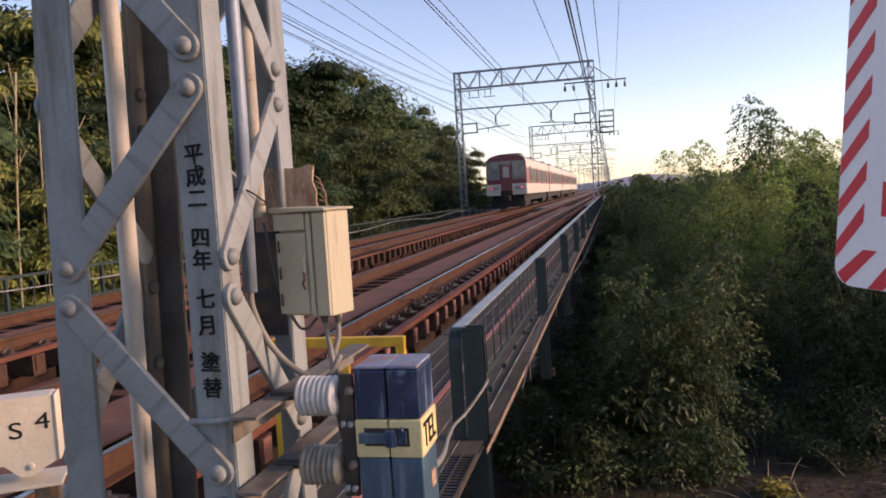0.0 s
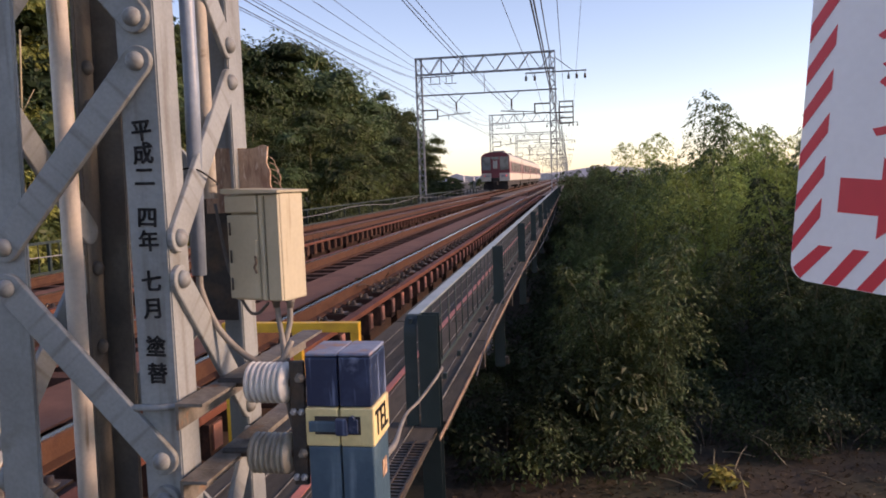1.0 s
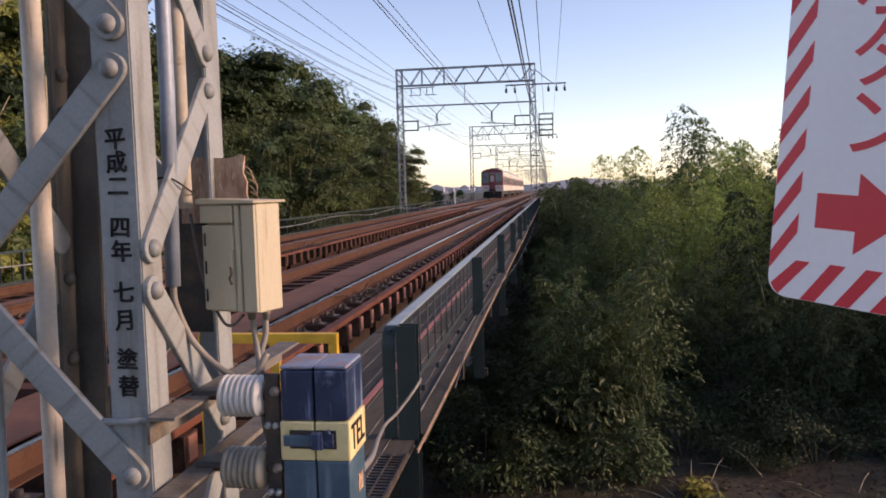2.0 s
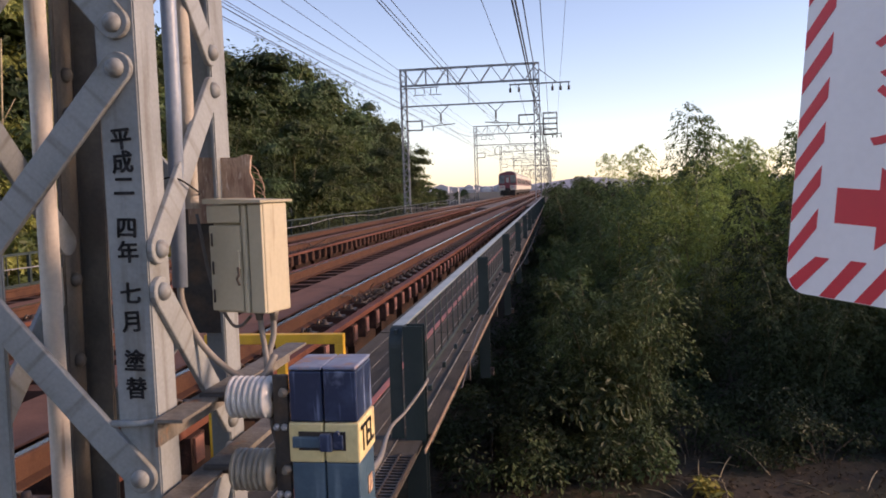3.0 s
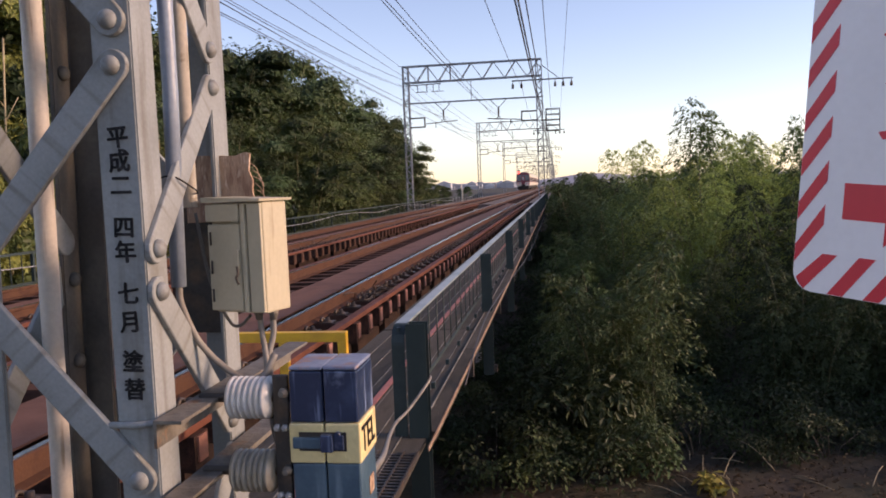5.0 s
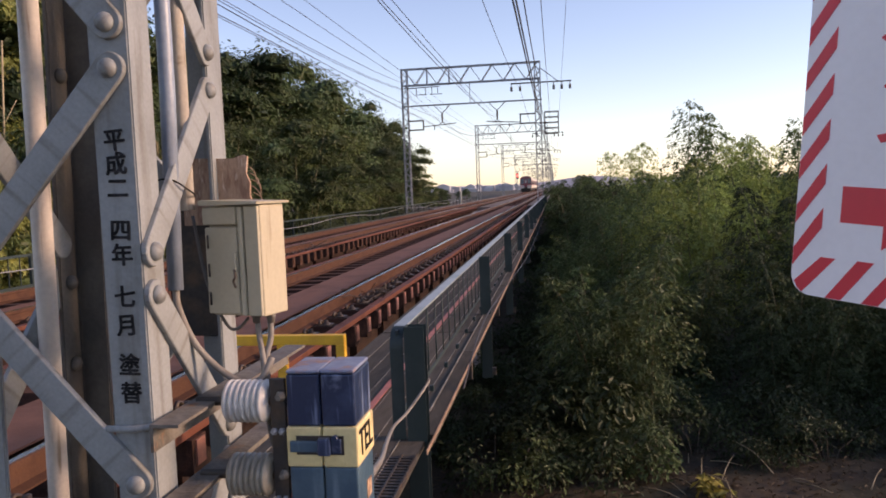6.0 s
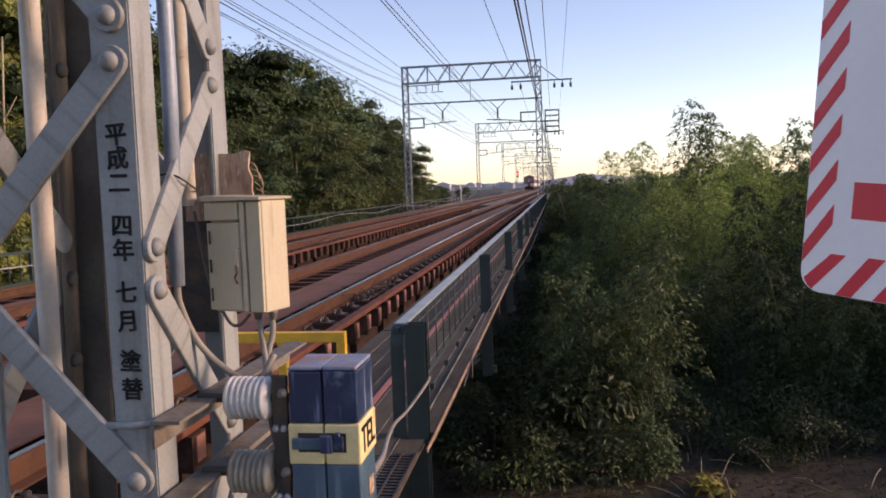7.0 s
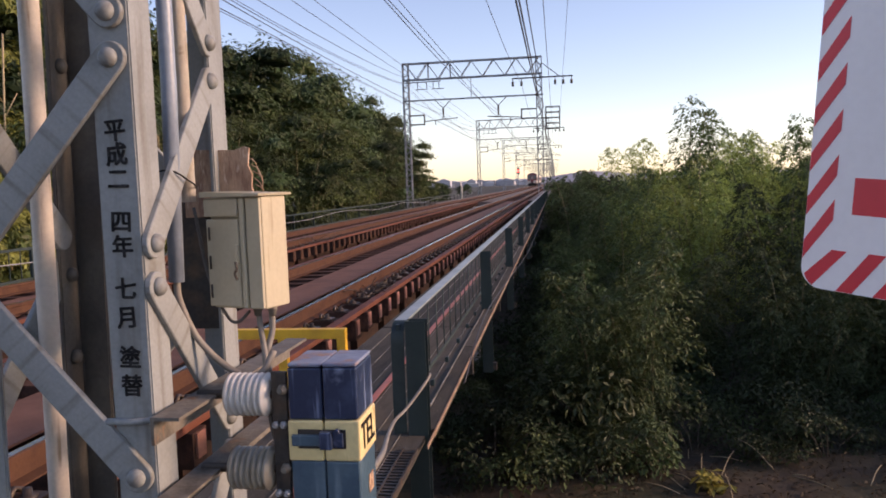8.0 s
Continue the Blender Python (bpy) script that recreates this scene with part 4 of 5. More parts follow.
for k, y in enumerate((116, 172, 228, 284, 340, 396, 452, 520, 590, 670)):
    copy_thing(gantry, pose(-11.42, y, -0.4))


def build_cage():
    """A small wire cage platform on the mast of the nearest portal."""
    c = thing("signal_cage", pose(-0.35, 60, 5.2), "small steel cage platform bolted to the gantry mast", "cage")
    for x in (-0.5, 0.5):
        for y in (-0.4, 0.4):
            part("upright", bar(bmesh.new(), (x, y, 0), (x, y, 1.6), 0.07, 0.07, (0, 1, 0)), DARKSTEEL, c)
    for z in (0.0, 0.4, 0.8, 1.2, 1.6):
        bm = bmesh.new()
        for y in (-0.4, 0.4):
            bar(bm, (-0.5, y, z), (0.5, y, z), 0.05, 0.05)
        for x in (-0.5, 0.5):
            bar(bm, (x, -0.4, z), (x, 0.4, z), 0.05, 0.05)
        part("ring", bm, DARKSTEEL, c)
    part("bracket", bar(bmesh.new(), (-0.9, 0, 0.8), (-0.5, 0, 0.8), 0.08, 0.08), DARKSTEEL, c)
    return c


build_cage()


def overhead_wire(x, z, sag, r, label="dark overhead line wire strung between gantries", x_near=None):
    bm = bmesh.new()
    ends = [2, 60] + [60 + 56 * k for k in range(1, 8)]
    pts = []
    for a, b in zip(ends, ends[1:]):
        for k in range(10):
            t = k / 10
            xx = x if x_near is None or a > 2 else x_near + (x - x_near) * t
            pts.append((xx, a + (b - a) * t, z - 4 * sag * t * (1 - t)))
    tube(bm, pts, r, 5)
    tagged(part("overhead_wire", bm, WIRE), label, "wire", "overhead wires")


for x, z, sag, r in ((-1.32, 6.80, 0.0, 0.032), (-1.27, 7.05, 0.0, 0.032), (-1.30, 9.30, 0.40, 0.03), (-0.55, 8.5, 0.6, 0.016), (0.35, 8.45, 0.6, 0.009), (-2.6, 8.5, 0.6, 0.014),
                     (-11.56, 10.39, 0.05, 0.015), (-11.66, 9.89, 0.24, 0.015), (-11.68, 9.59, 0.83, 0.015), (-11.70, 9.04, 0.90, 0.015), (-11.55, 9.08, 0.92, 0.013), (-11.76, 7.60, 0.0, 0.013),
                     (-4.50, 6.56, 0.60, 0.014), (-4.49, 6.73, 0.30, 0.012), (-8.6, 6.6, 0.5, 0.014), (-8.0, 5.6, 0.02, 0.012), (-4.0, 5.6, 0.02, 0.012)):
    overhead_wire(x, z, sag, r)


# ---- far fence ----
def build_far_fence():
    f = thing("far_fence", pose(-10.5, 0, 0), "dull green steel fence along the far edge of the bridge", "fence", kind="structure")
    y0, y1 = 4.0, 110.0
    for z, h in ((0.25, 0.05), (-0.35, 0.05)):
        part("rail", box(bmesh.new(), -0.025, 0.025, y0, y1, z, z + h), GREEN, f)
    post = mesh_of("post", box(bmesh.new(), -0.03, 0.03, -0.03, 0.03, -0.8, 0.29), GREEN)
    bal = mesh_of("baluster", box(bmesh.new(), -0.008, 0.008, -0.008, 0.008, -0.33, 0.25), GREEN)
    y = y0
    while y <= y1:
        piece("post", post, pose(0, y, 0), f)
        y += 2.6
    y = y0
    while y < 60:
        piece("baluster", bal, pose(0, y, 0), f)
        y += 0.325
    part("cable", tube(bmesh.new(), curve_pts([(0.12, 4 + 4 * i, 0.08 + 0.09 * math.sin(i * 1.7)) for i in range(24)], 4), 0.012, 6), GALV, f, "pale slung cable")
    return f


build_far_fence()
bm = box(bmesh.new(), -10.38, -10.2, 84, 84.2, -1.2, 1.05, 0.01)
tagged(part("white_post", bm, surface("white_post_paint", (0.7, 0.66, 0.55), 0.6, second=(0.6, 0.55, 0.45), scale=3)), "short white painted post beside the track", "post")


# ---- train ----
def build_train():
    tr = thing("train", pose(LEFT_TRACK, 58, 0), "maroon and ivory electric commuter train with red tail lights", "train")
    W, L = 1.42, 20.0

    def shell(bm, y0, y1, prof):
        lo = [bm.verts.new((x, y0, z)) for x, z in prof]
        hi = [bm.verts.new((x, y1, z)) for x, z in prof]
        bm.faces.new(lo)
        bm.faces.new(hi[::-1])
        for i in range(len(prof)):
            k = (i + 1) % len(prof)
            bm.faces.new((lo[i], lo[k], hi[k], hi[i]))
        return bm
    roof_pts = [(W, 3.35), (1.345, 3.55), (1.05, 3.75), (0.6, 3.87), (0, 3.91), (-0.6, 3.87), (-1.05, 3.75), (-1.345, 3.55), (-W, 3.35)]
    for c in range(4):
        y0, y1 = c * 20.7 + 0.25, c * 20.7 + 20.2
        car = part("car", shell(bmesh.new(), y0, y1, [(-W, 1.05), (W, 1.05), (W, 1.78), (-W, 1.78)]), IVORY, tr, "ivory lower car body")
        part("maroon_band", shell(bmesh.new(), y0, y1, [(-W, 1.782), (W, 1.782), (W, 2.92), (-W, 2.92)]), MAROON, car, "maroon window band")
        part("upper_band", shell(bmesh.new(), y0, y1, [(-W, 2.922), (W, 2.922)] + roof_pts[:2] + roof_pts[-2:]), IVORY, car)
        part("roof", shell(bmesh.new(), y0, y1, [(1.343, 3.552)] + roof_pts[2:-2] + [(-1.343, 3.552)]), ROOF, car, "grey rounded roof")
        for k in range(2):
            part("roof_unit", box(bmesh.new(), -0.6, 0.6, y0 + 4 + 9 * k, y0 + 6.4 + 9 * k, 3.86, 4.12, 0.08), ROOF, car)
        for s in (-1, 1):
            for k in range(4):
                yd = y0 + 2.2 + k * 4.9
                part("door", box(bmesh.new(), s * W - 0.02, s * W + 0.02, yd, yd + 1.3, 1.79, 3.0), MAROON, car)
                for j in range(2):
                    part("door_window", box(bmesh.new(), s * (W + 0.021) - 0.006, s * (W + 0.021) + 0.006, yd + 0.12 + 0.6 * j, yd + 0.58 + 0.6 * j, 1.95, 2.85), GLASS, car)
                if k < 3:
                    for j in range(2):
                        part("window", box(bmesh.new(), s * W - 0.012, s * W + 0.012, yd + 1.75 + 1.45 * j, yd + 2.95 + 1.45 * j, 1.95, 2.85), GLASS, car)
        part("underframe", box(bmesh.new(), -1.15, 1.15, y0 + 0.4, y1 - 0.4, 0.55, 1.045), UNDER, car)
        for yb in (y0 + 3.0, y1 - 3.0):
            part("bogie", box(bmesh.new(), -1.15, 1.15, yb - 1.6, yb + 1.6, 0.28, 0.62, 0.05), UNDER, car)
            for dy in (-1.05, 1.05):
                for s in (-1, 1):
                    part("wheel", tube(bmesh.new(), [(s * 0.68, yb + dy, 0.434), (s * 0.80, yb + dy, 0.434)], 0.43, 20, False), UNDER, car)
        if c < 3:
            part("gangway", box(bmesh.new(), -0.6, 0.6, y1, y1 + 0.75, 1.1, 3.4), UNDER, car)
    # the rear face
    rear = part("rear_face", shell(bmesh.new(), 0.05, 0.25, [(-1.40, 1.80), (1.40, 1.80), (1.40, 3.35), (1.28, 3.58), (1.0, 3.73), (0.6, 3.83), (-0.6, 3.83), (-1.0, 3.73), (-1.28, 3.58), (-1.40, 3.35)]), MAROON, tr, "maroon rear face")
    part("rear_skirt", shell(bmesh.new(), 0.05, 0.25, [(-1.40, 1.02), (1.40, 1.02), (1.40, 1.798), (-1.40, 1.798)]), IVORY, rear)
    for x0, x1 in ((-1.31, -0.45), (0.45, 1.31)):
        part("rear_window", box(bmesh.new(), x0, x1, 0.03, 0.052, 2.10, 3.40, 0.01), FRONTGLASS, rear)
    part("rear_door", box(bmesh.new(), -0.40, 0.40, 0.0, 0.05, 1.25, 3.45, 0.02), MAROON, rear)
    part("rear_door_window", box(bmesh.new(), -0.22, 0.22, -0.015, 0.001, 2.25, 3.0, 0.01), surface("pale_door_glass", (0.36, 0.36, 0.35), 0.15, grain_amount=0.0, bump=0.0), rear, "pale lit end door window")
    part("destination_sign", box(bmesh.new(), -0.36, 0.36, -0.012, 0.0, 3.12, 3.40), FRONTGLASS, rear)
    for s in (-1, 1):
        part("lamp_panel", box(bmesh.new(), s * 0.88 - 0.30, s * 0.88 + 0.30, 0.02, 0.051, 1.42, 1.62, 0.01), GALV, rear)
        part("tail_light", box(bmesh.new(), s * 1.06 - 0.06, s * 1.06 + 0.06, 0.0, 0.021, 1.47, 1.57, 0.01), TAILLIGHT, rear, "glowing red tail light")
    part("coupler", box(bmesh.new(), -0.25, 0.25, -0.45, 0.25, 0.62, 1.0, 0.06), UNDER, tr)
    part("hose_cabinet", box(bmesh.new(), -0.42, 0.42, -0.10, 0.05, 1.0, 1.35, 0.05), UNDER, tr)
    part("snow_plough", box(bmesh.new(), -1.2, 1.2, 0.2, 0.45, 0.18, 0.75), UNDER, tr)
    return tr


train = build_train()
TRAIN_ROWS = [(0, 55.0), (0.5, 66.0), (1, 77.5), (1.5, 89.0), (3, 125.0), (4, 149.0), (6, 196.0), (8, 240.0)]


# ---- woods ----
def leaves_at(p, face, out, size, aspect, rng):
    """Bent four-cornered leaves at the points p, facing face and growing towards out, as arrays."""
    n = len(p)
    face = face / np.linalg.norm(face, axis=1)[:, None]
    out = out - face * np.sum(out * face, axis=1)[:, None]
    out = out / np.linalg.norm(out, axis=1)[:, None]
    side = np.cross(face, out)
    ln = size * rng.uniform(0.6, 1.4, n)[:, None]
    w = ln / aspect / 2
    v = np.stack([p, p + out * ln * 0.5 + side * w + face * ln * 0.08, p + out * ln - face * ln * 0.06, p + out * ln * 0.5 - side * w + face * ln * 0.08], 1)
    return v.reshape(-1, 3), np.arange(4 * n).reshape(-1, 4)


def leaf_cloud(blobs, per_blob, size, droop, seed, aspect=2.6, cored=True):
    """Leaves laid like shingles over the domes of the given blobs (centre, radii), denser towards the rim."""
    rng = np.random.default_rng(seed)
    ps, faces, outs = [], [], []
    for (c, r), n in zip(blobs, per_blob):
        d = rng.normal(size=(n, 3))
        d /= np.linalg.norm(d, axis=1)[:, None]
        d[:, 2] = np.where(d[:, 2] < -0.2, -d[:, 2] * 0.7, d[:, 2])
        rad = rng.uniform(0.62, 1.12, n)
        rad = np.where(rng.uniform(size=n) < 0.22, rad * 1.28, rad)
        p = np.array(c) + d * np.array(r) * rad[:, None]
        p[:, 2] -= 0.35 * r[2] * (d[:, 0] ** 2 + d[:, 1] ** 2)
        out = d * 0.8 + rng.normal(scale=0.45, size=(n, 3))
        out[:, 2] -= droop
        ps.append(p)
        faces.append(d * 1.0 + np.array((0, 0, 0.45)) + rng.normal(scale=0.30, size=(n, 3)))
        outs.append(out)
    vs, fs = leaves_at(np.concatenate(ps), np.concatenate(faces), np.concatenate(outs), size, aspect, rng)
    if not cored:
        return vs, fs
    # a rough solid core added under each clump's outer leaves, for opacity and shading
    cores, rings = [vs], [fs]
    base = len(vs)
    lat, lon = 7, 12
    for c, r in blobs:
        if r[0] < 0.6:
            continue
        v = []
        for i in range(lat + 1):
            th = math.pi * (0.06 + 0.70 * i / lat)
            for k in range(lon):
                ph = math.tau * (k + 0.5 * (i % 2)) / lon
                g = rng.uniform(0.42, 0.74)
                v.append((c[0] + r[0] * g * math.sin(th) * math.cos(ph), c[1] + r[1] * g * math.sin(th) * math.sin(ph), c[2] + r[2] * g * math.cos(th) - 0.3 * r[2] * math.sin(th) ** 2))
        q = [(base + i * lon + k, base + i * lon + (k + 1) % lon, base + (i + 1) * lon + (k + 1) % lon, base + (i + 1) * lon + k) for i in range(lat) for k in range(lon)]
        cores.append(np.array(v))
        rings.append(np.array(q))
        base += len(v)
    return np.concatenate(cores), np.concatenate(rings)


def cloud_mesh(name, vs, fs, mat):
    me = bpy.data.meshes.new(name)
    me.from_pydata(vs.tolist(), [], fs.tolist())
    me.materials.append(mat)
    me.update()
    return me


def build_bamboo(seed, height, mat, label, size=0.22, n_culm=5, leaves=5200, spread=0.5, bow=1.0):
    """A clump of arching bamboo: several culms, each a plume of drooping leafy side branches, short at the tip."""
    rnd = random.Random(seed)
    rng = np.random.default_rng(seed)
    b = thing("bamboo_clump", pose(0, 0, -50), label, "bamboo", "bamboo clumps")
    ps, faces, outs = [], [], []
    per = leaves // n_culm
    for k in range(n_culm):
        a = k * 2.4 + rnd.uniform(-0.5, 0.5)
        lean = rnd.uniform(0.05, 0.20) * height * bow
        h = height * (1.0 if k == 0 else rnd.uniform(0.62, 0.97))
        r0 = spread * rnd.uniform(0.5, 1.6)
        x0, y0 = r0 * math.cos(a), r0 * math.sin(a)
        pts = []
        for i in range(9):
            t = i / 8
            pts.append((x0 + math.cos(a) * lean * t ** 2.4, y0 + math.sin(a) * lean * t ** 2.4, h * (t - 0.08 * t ** 5)))
        part("culm", tube(bmesh.new(), pts, [0.040 * (1 - 0.88 * i / 8) for i in range(9)], 6), CULM, b)
        P = np.array(pts)
        # side branches in whorls; each one rises, then droops
        n_br = 34
        for j in range(n_br):
            t = 0.16 + 0.84 * (j + rnd.random()) / n_br
            q = min(int(t * 8), 7)
            base = P[q] + (P[q + 1] - P[q]) * (t * 8 - q)
            reach = height * (0.055 + 0.15 * min(1.0, (1.02 - t) / 0.45) * (0.55 + 0.45 * min(1, t / 0.35))) * rnd.uniform(0.65, 1.2)
            ang = j * 2.399 + rnd.uniform(-0.4, 0.4)
            ring = np.array((math.cos(ang), math.sin(ang), 0.0))
            m = max(8, int(per / n_br * (0.5 + 6.0 * reach / height)))
            u = rng.uniform(0.15, 1.0, m) ** 0.8
            line = base + ring * (reach * u)[:, None]
            line[:, 2] += reach * (0.75 * u - 0.95 * u ** 2.2)
            fat = reach * 0.20 * np.sin(np.pi * np.clip(u, 0.1, 0.93))
            off = rng.normal(size=(m, 3)) * fat[:, None]
            off[:, 2] *= 0.6
            ps.append(line + off)
            faces.append(ring * 0.45 + np.array((0, 0, 0.9)) + off / (reach * 0.3) + rng.normal(scale=0.28, size=(m, 3)))
            outs.append(ring * 0.8 + np.array((0, 0, -0.55)) + rng.normal(scale=0.45, size=(m, 3)))
    vs, fs = leaves_at(np.concatenate(ps), np.concatenate(faces), np.concatenate(outs), size, 2.5, rng)
    ob = new("leaves", cloud_mesh("leaves", vs, fs, mat))
    ob.parent = b
    return b


def build_bank_bamboo(seed, height, mat, label, size=0.2, n_culm=4, leaves=6000):
    """A heavy clump of bamboo whose culms bow under broad drooping tufts of leaves."""
    rnd = random.Random(seed)
    b = thing("bamboo_clump", pose(0, 0, -50), label, "bamboo", "bamboo clumps")
    blobs = []
    for k in range(n_culm):
        a = k * 1.6 + rnd.uniform(-0.4, 0.4)
        lean = rnd.uniform(0.08, 0.24) * height
        h = height * (0.98 if k == 0 else rnd.uniform(0.62, 0.95))
        x0, y0 = 0.5 * math.cos(a), 0.5 * math.sin(a)
        pts = [(x0 + math.cos(a) * lean * (i / 8) ** 2.2, y0 + math.sin(a) * lean * (i / 8) ** 2.2, h * (i / 8 - 0.08 * (i / 8) ** 5)) for i in range(9)]
        part("culm", tube(bmesh.new(), pts, [0.045 * (1 - 0.85 * i / 8) for i in range(9)], 6), CULM, b)
        for t in (0.32, 0.55, 0.76, 0.93):
            t += rnd.uniform(-0.06, 0.05)
            j = min(int(t * 8), 7)
            p = Vector(pts[j]).lerp(Vector(pts[j + 1]), t * 8 - j)
            s = height * rnd.uniform(0.11, 0.18) * (1.12 - 0.55 * t)
            q = a + rnd.uniform(-1.3, 1.3)
            off = s * rnd.uniform(0.3, 1.0)
            blobs.append(((p.x + math.cos(q) * off, p.y + math.sin(q) * off, p.z - 0.15 * s), (s * rnd.uniform(0.85, 1.3), s * rnd.uniform(0.85, 1.3), s * rnd.uniform(0.42, 0.62))))
        blobs.append((tuple(Vector(pts[8]) - Vector((0, 0, 0.02 * height))), (height * 0.035, height * 0.035, height * 0.07)))
    vol = [r[0] * r[1] for _, r in blobs]
    vs, fs = leaf_cloud(blobs, [max(30, int(leaves * v / sum(vol))) for v in vol], size, 0.75, seed, 2.6)
    ob = new("leaves", cloud_mesh("leaves", vs, fs, mat))
    ob.parent = b
    return b


def build_tree(seed, height, mat, label, size=0.26, leaves=6000):
    """A broadleaf tree: tapered trunk, limbs and an uneven crown of leaf clumps."""
    rnd = random.Random(seed)
    tr = thing("tree", pose(0, 0, -50), label, "tree", "trees of the wood")
    trunk = [(0, 0, -0.5)]
    for i in range(1, 7):
        trunk.append((trunk[-1][0] + rnd.uniform(-0.2, 0.2), trunk[-1][1] + rnd.uniform(-0.2, 0.2), height * 0.82 * i / 6))
    part("trunk", tube(bmesh.new(), trunk, [0.03 * height * (1 - 0.13 * i) for i in range(7)], 8), BARK, tr)
    blobs = []
    for k in range(15):
        t = 0.18 + 0.78 * (k + rnd.random()) / 15
        j = min(int(t * 6), 5)
        p = Vector(trunk[j]).lerp(Vector(trunk[j + 1]), t * 6 - j)
        a = k * 2.4 + rnd.uniform(-0.4, 0.4)
        reach = height * (0.34 - 0.30 * max(0, t - 0.35)) * rnd.uniform(0.55, 1.0)
        e = p + Vector((math.cos(a) * reach, math.sin(a) * reach, reach * rnd.uniform(0.1, 0.5)))
        part("limb", tube(bmesh.new(), [p, p.lerp(e, 0.5) + Vector((0, 0, 0.1)), e], [0.009 * height, 0.006 * height, 0.002 * height], 5), BARK, tr)
        s = height * rnd.uniform(0.12, 0.20)
        blobs.append((tuple(e), (s, s * rnd.uniform(0.8, 1.1), s * rnd.uniform(0.45, 0.62))))
    blobs.append((trunk[-1], (height * 0.10, height * 0.10, height * 0.11)))
    vol = [r[0] * r[1] for _, r in blobs]
    vs, fs = leaf_cloud(blobs, [int(leaves * v / sum(vol)) for v in vol], size, 0.15, seed, 2.0)
    ob = new("crown", cloud_mesh("crown", vs, fs, mat))
    ob.parent = tr
    return tr


def build_shrub(seed, mat, label, leaves=1100, size=0.085, radius=0.9):
    rnd = random.Random(seed)
    sh = thing("shrub", pose(0, 0, -50), label, "shrub", "undergrowth shrubs")
    blobs = []
    bm = bmesh.new()
    for k in range(9):
        a, rr = rnd.uniform(0, math.tau), radius * rnd.uniform(0.1, 0.9)
        e = (math.cos(a) * rr, math.sin(a) * rr, radius * rnd.uniform(0.25, 0.95))
        tube(bm, [(0, 0, -0.2), (e[0] * 0.4, e[1] * 0.4, e[2] * 0.6), e], [0.012, 0.009, 0.004], 5)
        s = radius * rnd.uniform(0.25, 0.45)
        blobs.append((e, (s, s, s * 0.7)))
    part("branching_stem", bm, BARK, sh)
    vs, fs = leaf_cloud(blobs, [leaves // 9] * 9, size, 0.35, seed, 2.2, False)
    ob = new("leaves", cloud_mesh("leaves", vs, fs, mat))
    ob.parent = sh
    return sh


def plant(kinds, spots, rnd, sink=0.15):
    """Stands copies of the kinds on the ground at (x, y, scale) spots; the first of each kind is moved, the rest copied."""
    for i, (x, y, s, which) in enumerate(spots):
        src = kinds[which % len(kinds)]
        m = pose(x, y, ground_height(x, y) - sink, rnd.uniform(-4, 4), rnd.uniform(-4, 4), rnd.uniform(0, 360))
        if src.location.z < -40:
            src.matrix_basis = m
            src.scale = (s, s, s)
        else:
            ob = copy_thing(src, m)
            ob.scale = (s, s, s)


rnd = random.Random(11)
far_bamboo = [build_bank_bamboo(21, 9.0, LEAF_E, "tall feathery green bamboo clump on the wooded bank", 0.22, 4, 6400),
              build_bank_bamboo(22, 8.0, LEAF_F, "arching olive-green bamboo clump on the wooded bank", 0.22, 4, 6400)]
far_trees = [build_tree(31, 10.0, LEAF_C, "dark evergreen tree on the wooded bank", 0.22, 7600),
             build_tree(32, 9.0, LEAF_E, "green broadleaf tree on the wooded bank", 0.22, 7600),
             build_tree(33, 11.0, LEAF_C, "tall dark evergreen tree on the wooded bank", 0.22, 7600)]
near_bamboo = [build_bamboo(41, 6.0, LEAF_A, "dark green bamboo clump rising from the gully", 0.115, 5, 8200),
               build_bamboo(42, 6.5, LEAF_B, "sunlit pale green feathery bamboo clump rising from the gully", 0.115, 5, 8200),
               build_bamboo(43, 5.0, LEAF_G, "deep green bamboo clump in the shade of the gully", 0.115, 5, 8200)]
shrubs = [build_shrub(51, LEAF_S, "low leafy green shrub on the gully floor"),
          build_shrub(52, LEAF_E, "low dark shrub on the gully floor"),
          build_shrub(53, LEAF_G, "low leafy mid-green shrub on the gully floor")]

# wooded bank beyond the far track
TALL = {"t": (10.0, 9.0, 11.0), "b": (9.0, 8.0)}


def bank_top(x, y):
    """How high the wood on the bank stands, falling away along the line."""
    return 1.22 + y * float(np.interp(x / y, (-0.85, -0.72, -0.52, -0.43, -0.377, -0.317, -0.286, -0.257, -0.22, -0.198, -0.178, -0.17, -0.145), (0.37, 0.34, 0.275, 0.225, 0.208, 0.175, 0.168, 0.145, 0.125, 0.105, 0.075, 0.03, 0.006)))


def fit_height(kind, which, x, y, top):
    hs = TALL[kind]
    top = min(top, max(bank_top(x, y), 2.0) * (0.84 if x / y > -0.30 else 1.0) * (0.99 + 0.11 * math.sin(which * 2.7)))
    return (top - ground_height(x, y)) / hs[which % len(hs)]


spots_t, spots_b = [], []
for k in range(40):
    y = 10 + 104 * (k / 39) + rnd.uniform(-1.2, 1.2)
    x = -20.5 - rnd.uniform(0, 5)
    top = 15.0 * rnd.uniform(0.86, 1.03)
    if y > 103:
        top *= 0.75
    if k % 5 in (0, 2, 3):
        spots_t.append((x, y, fit_height("t", k, x, y, top), k))
    else:
        spots_b.append((x, y, fit_height("b", k, x, y, top * 1.02), k))
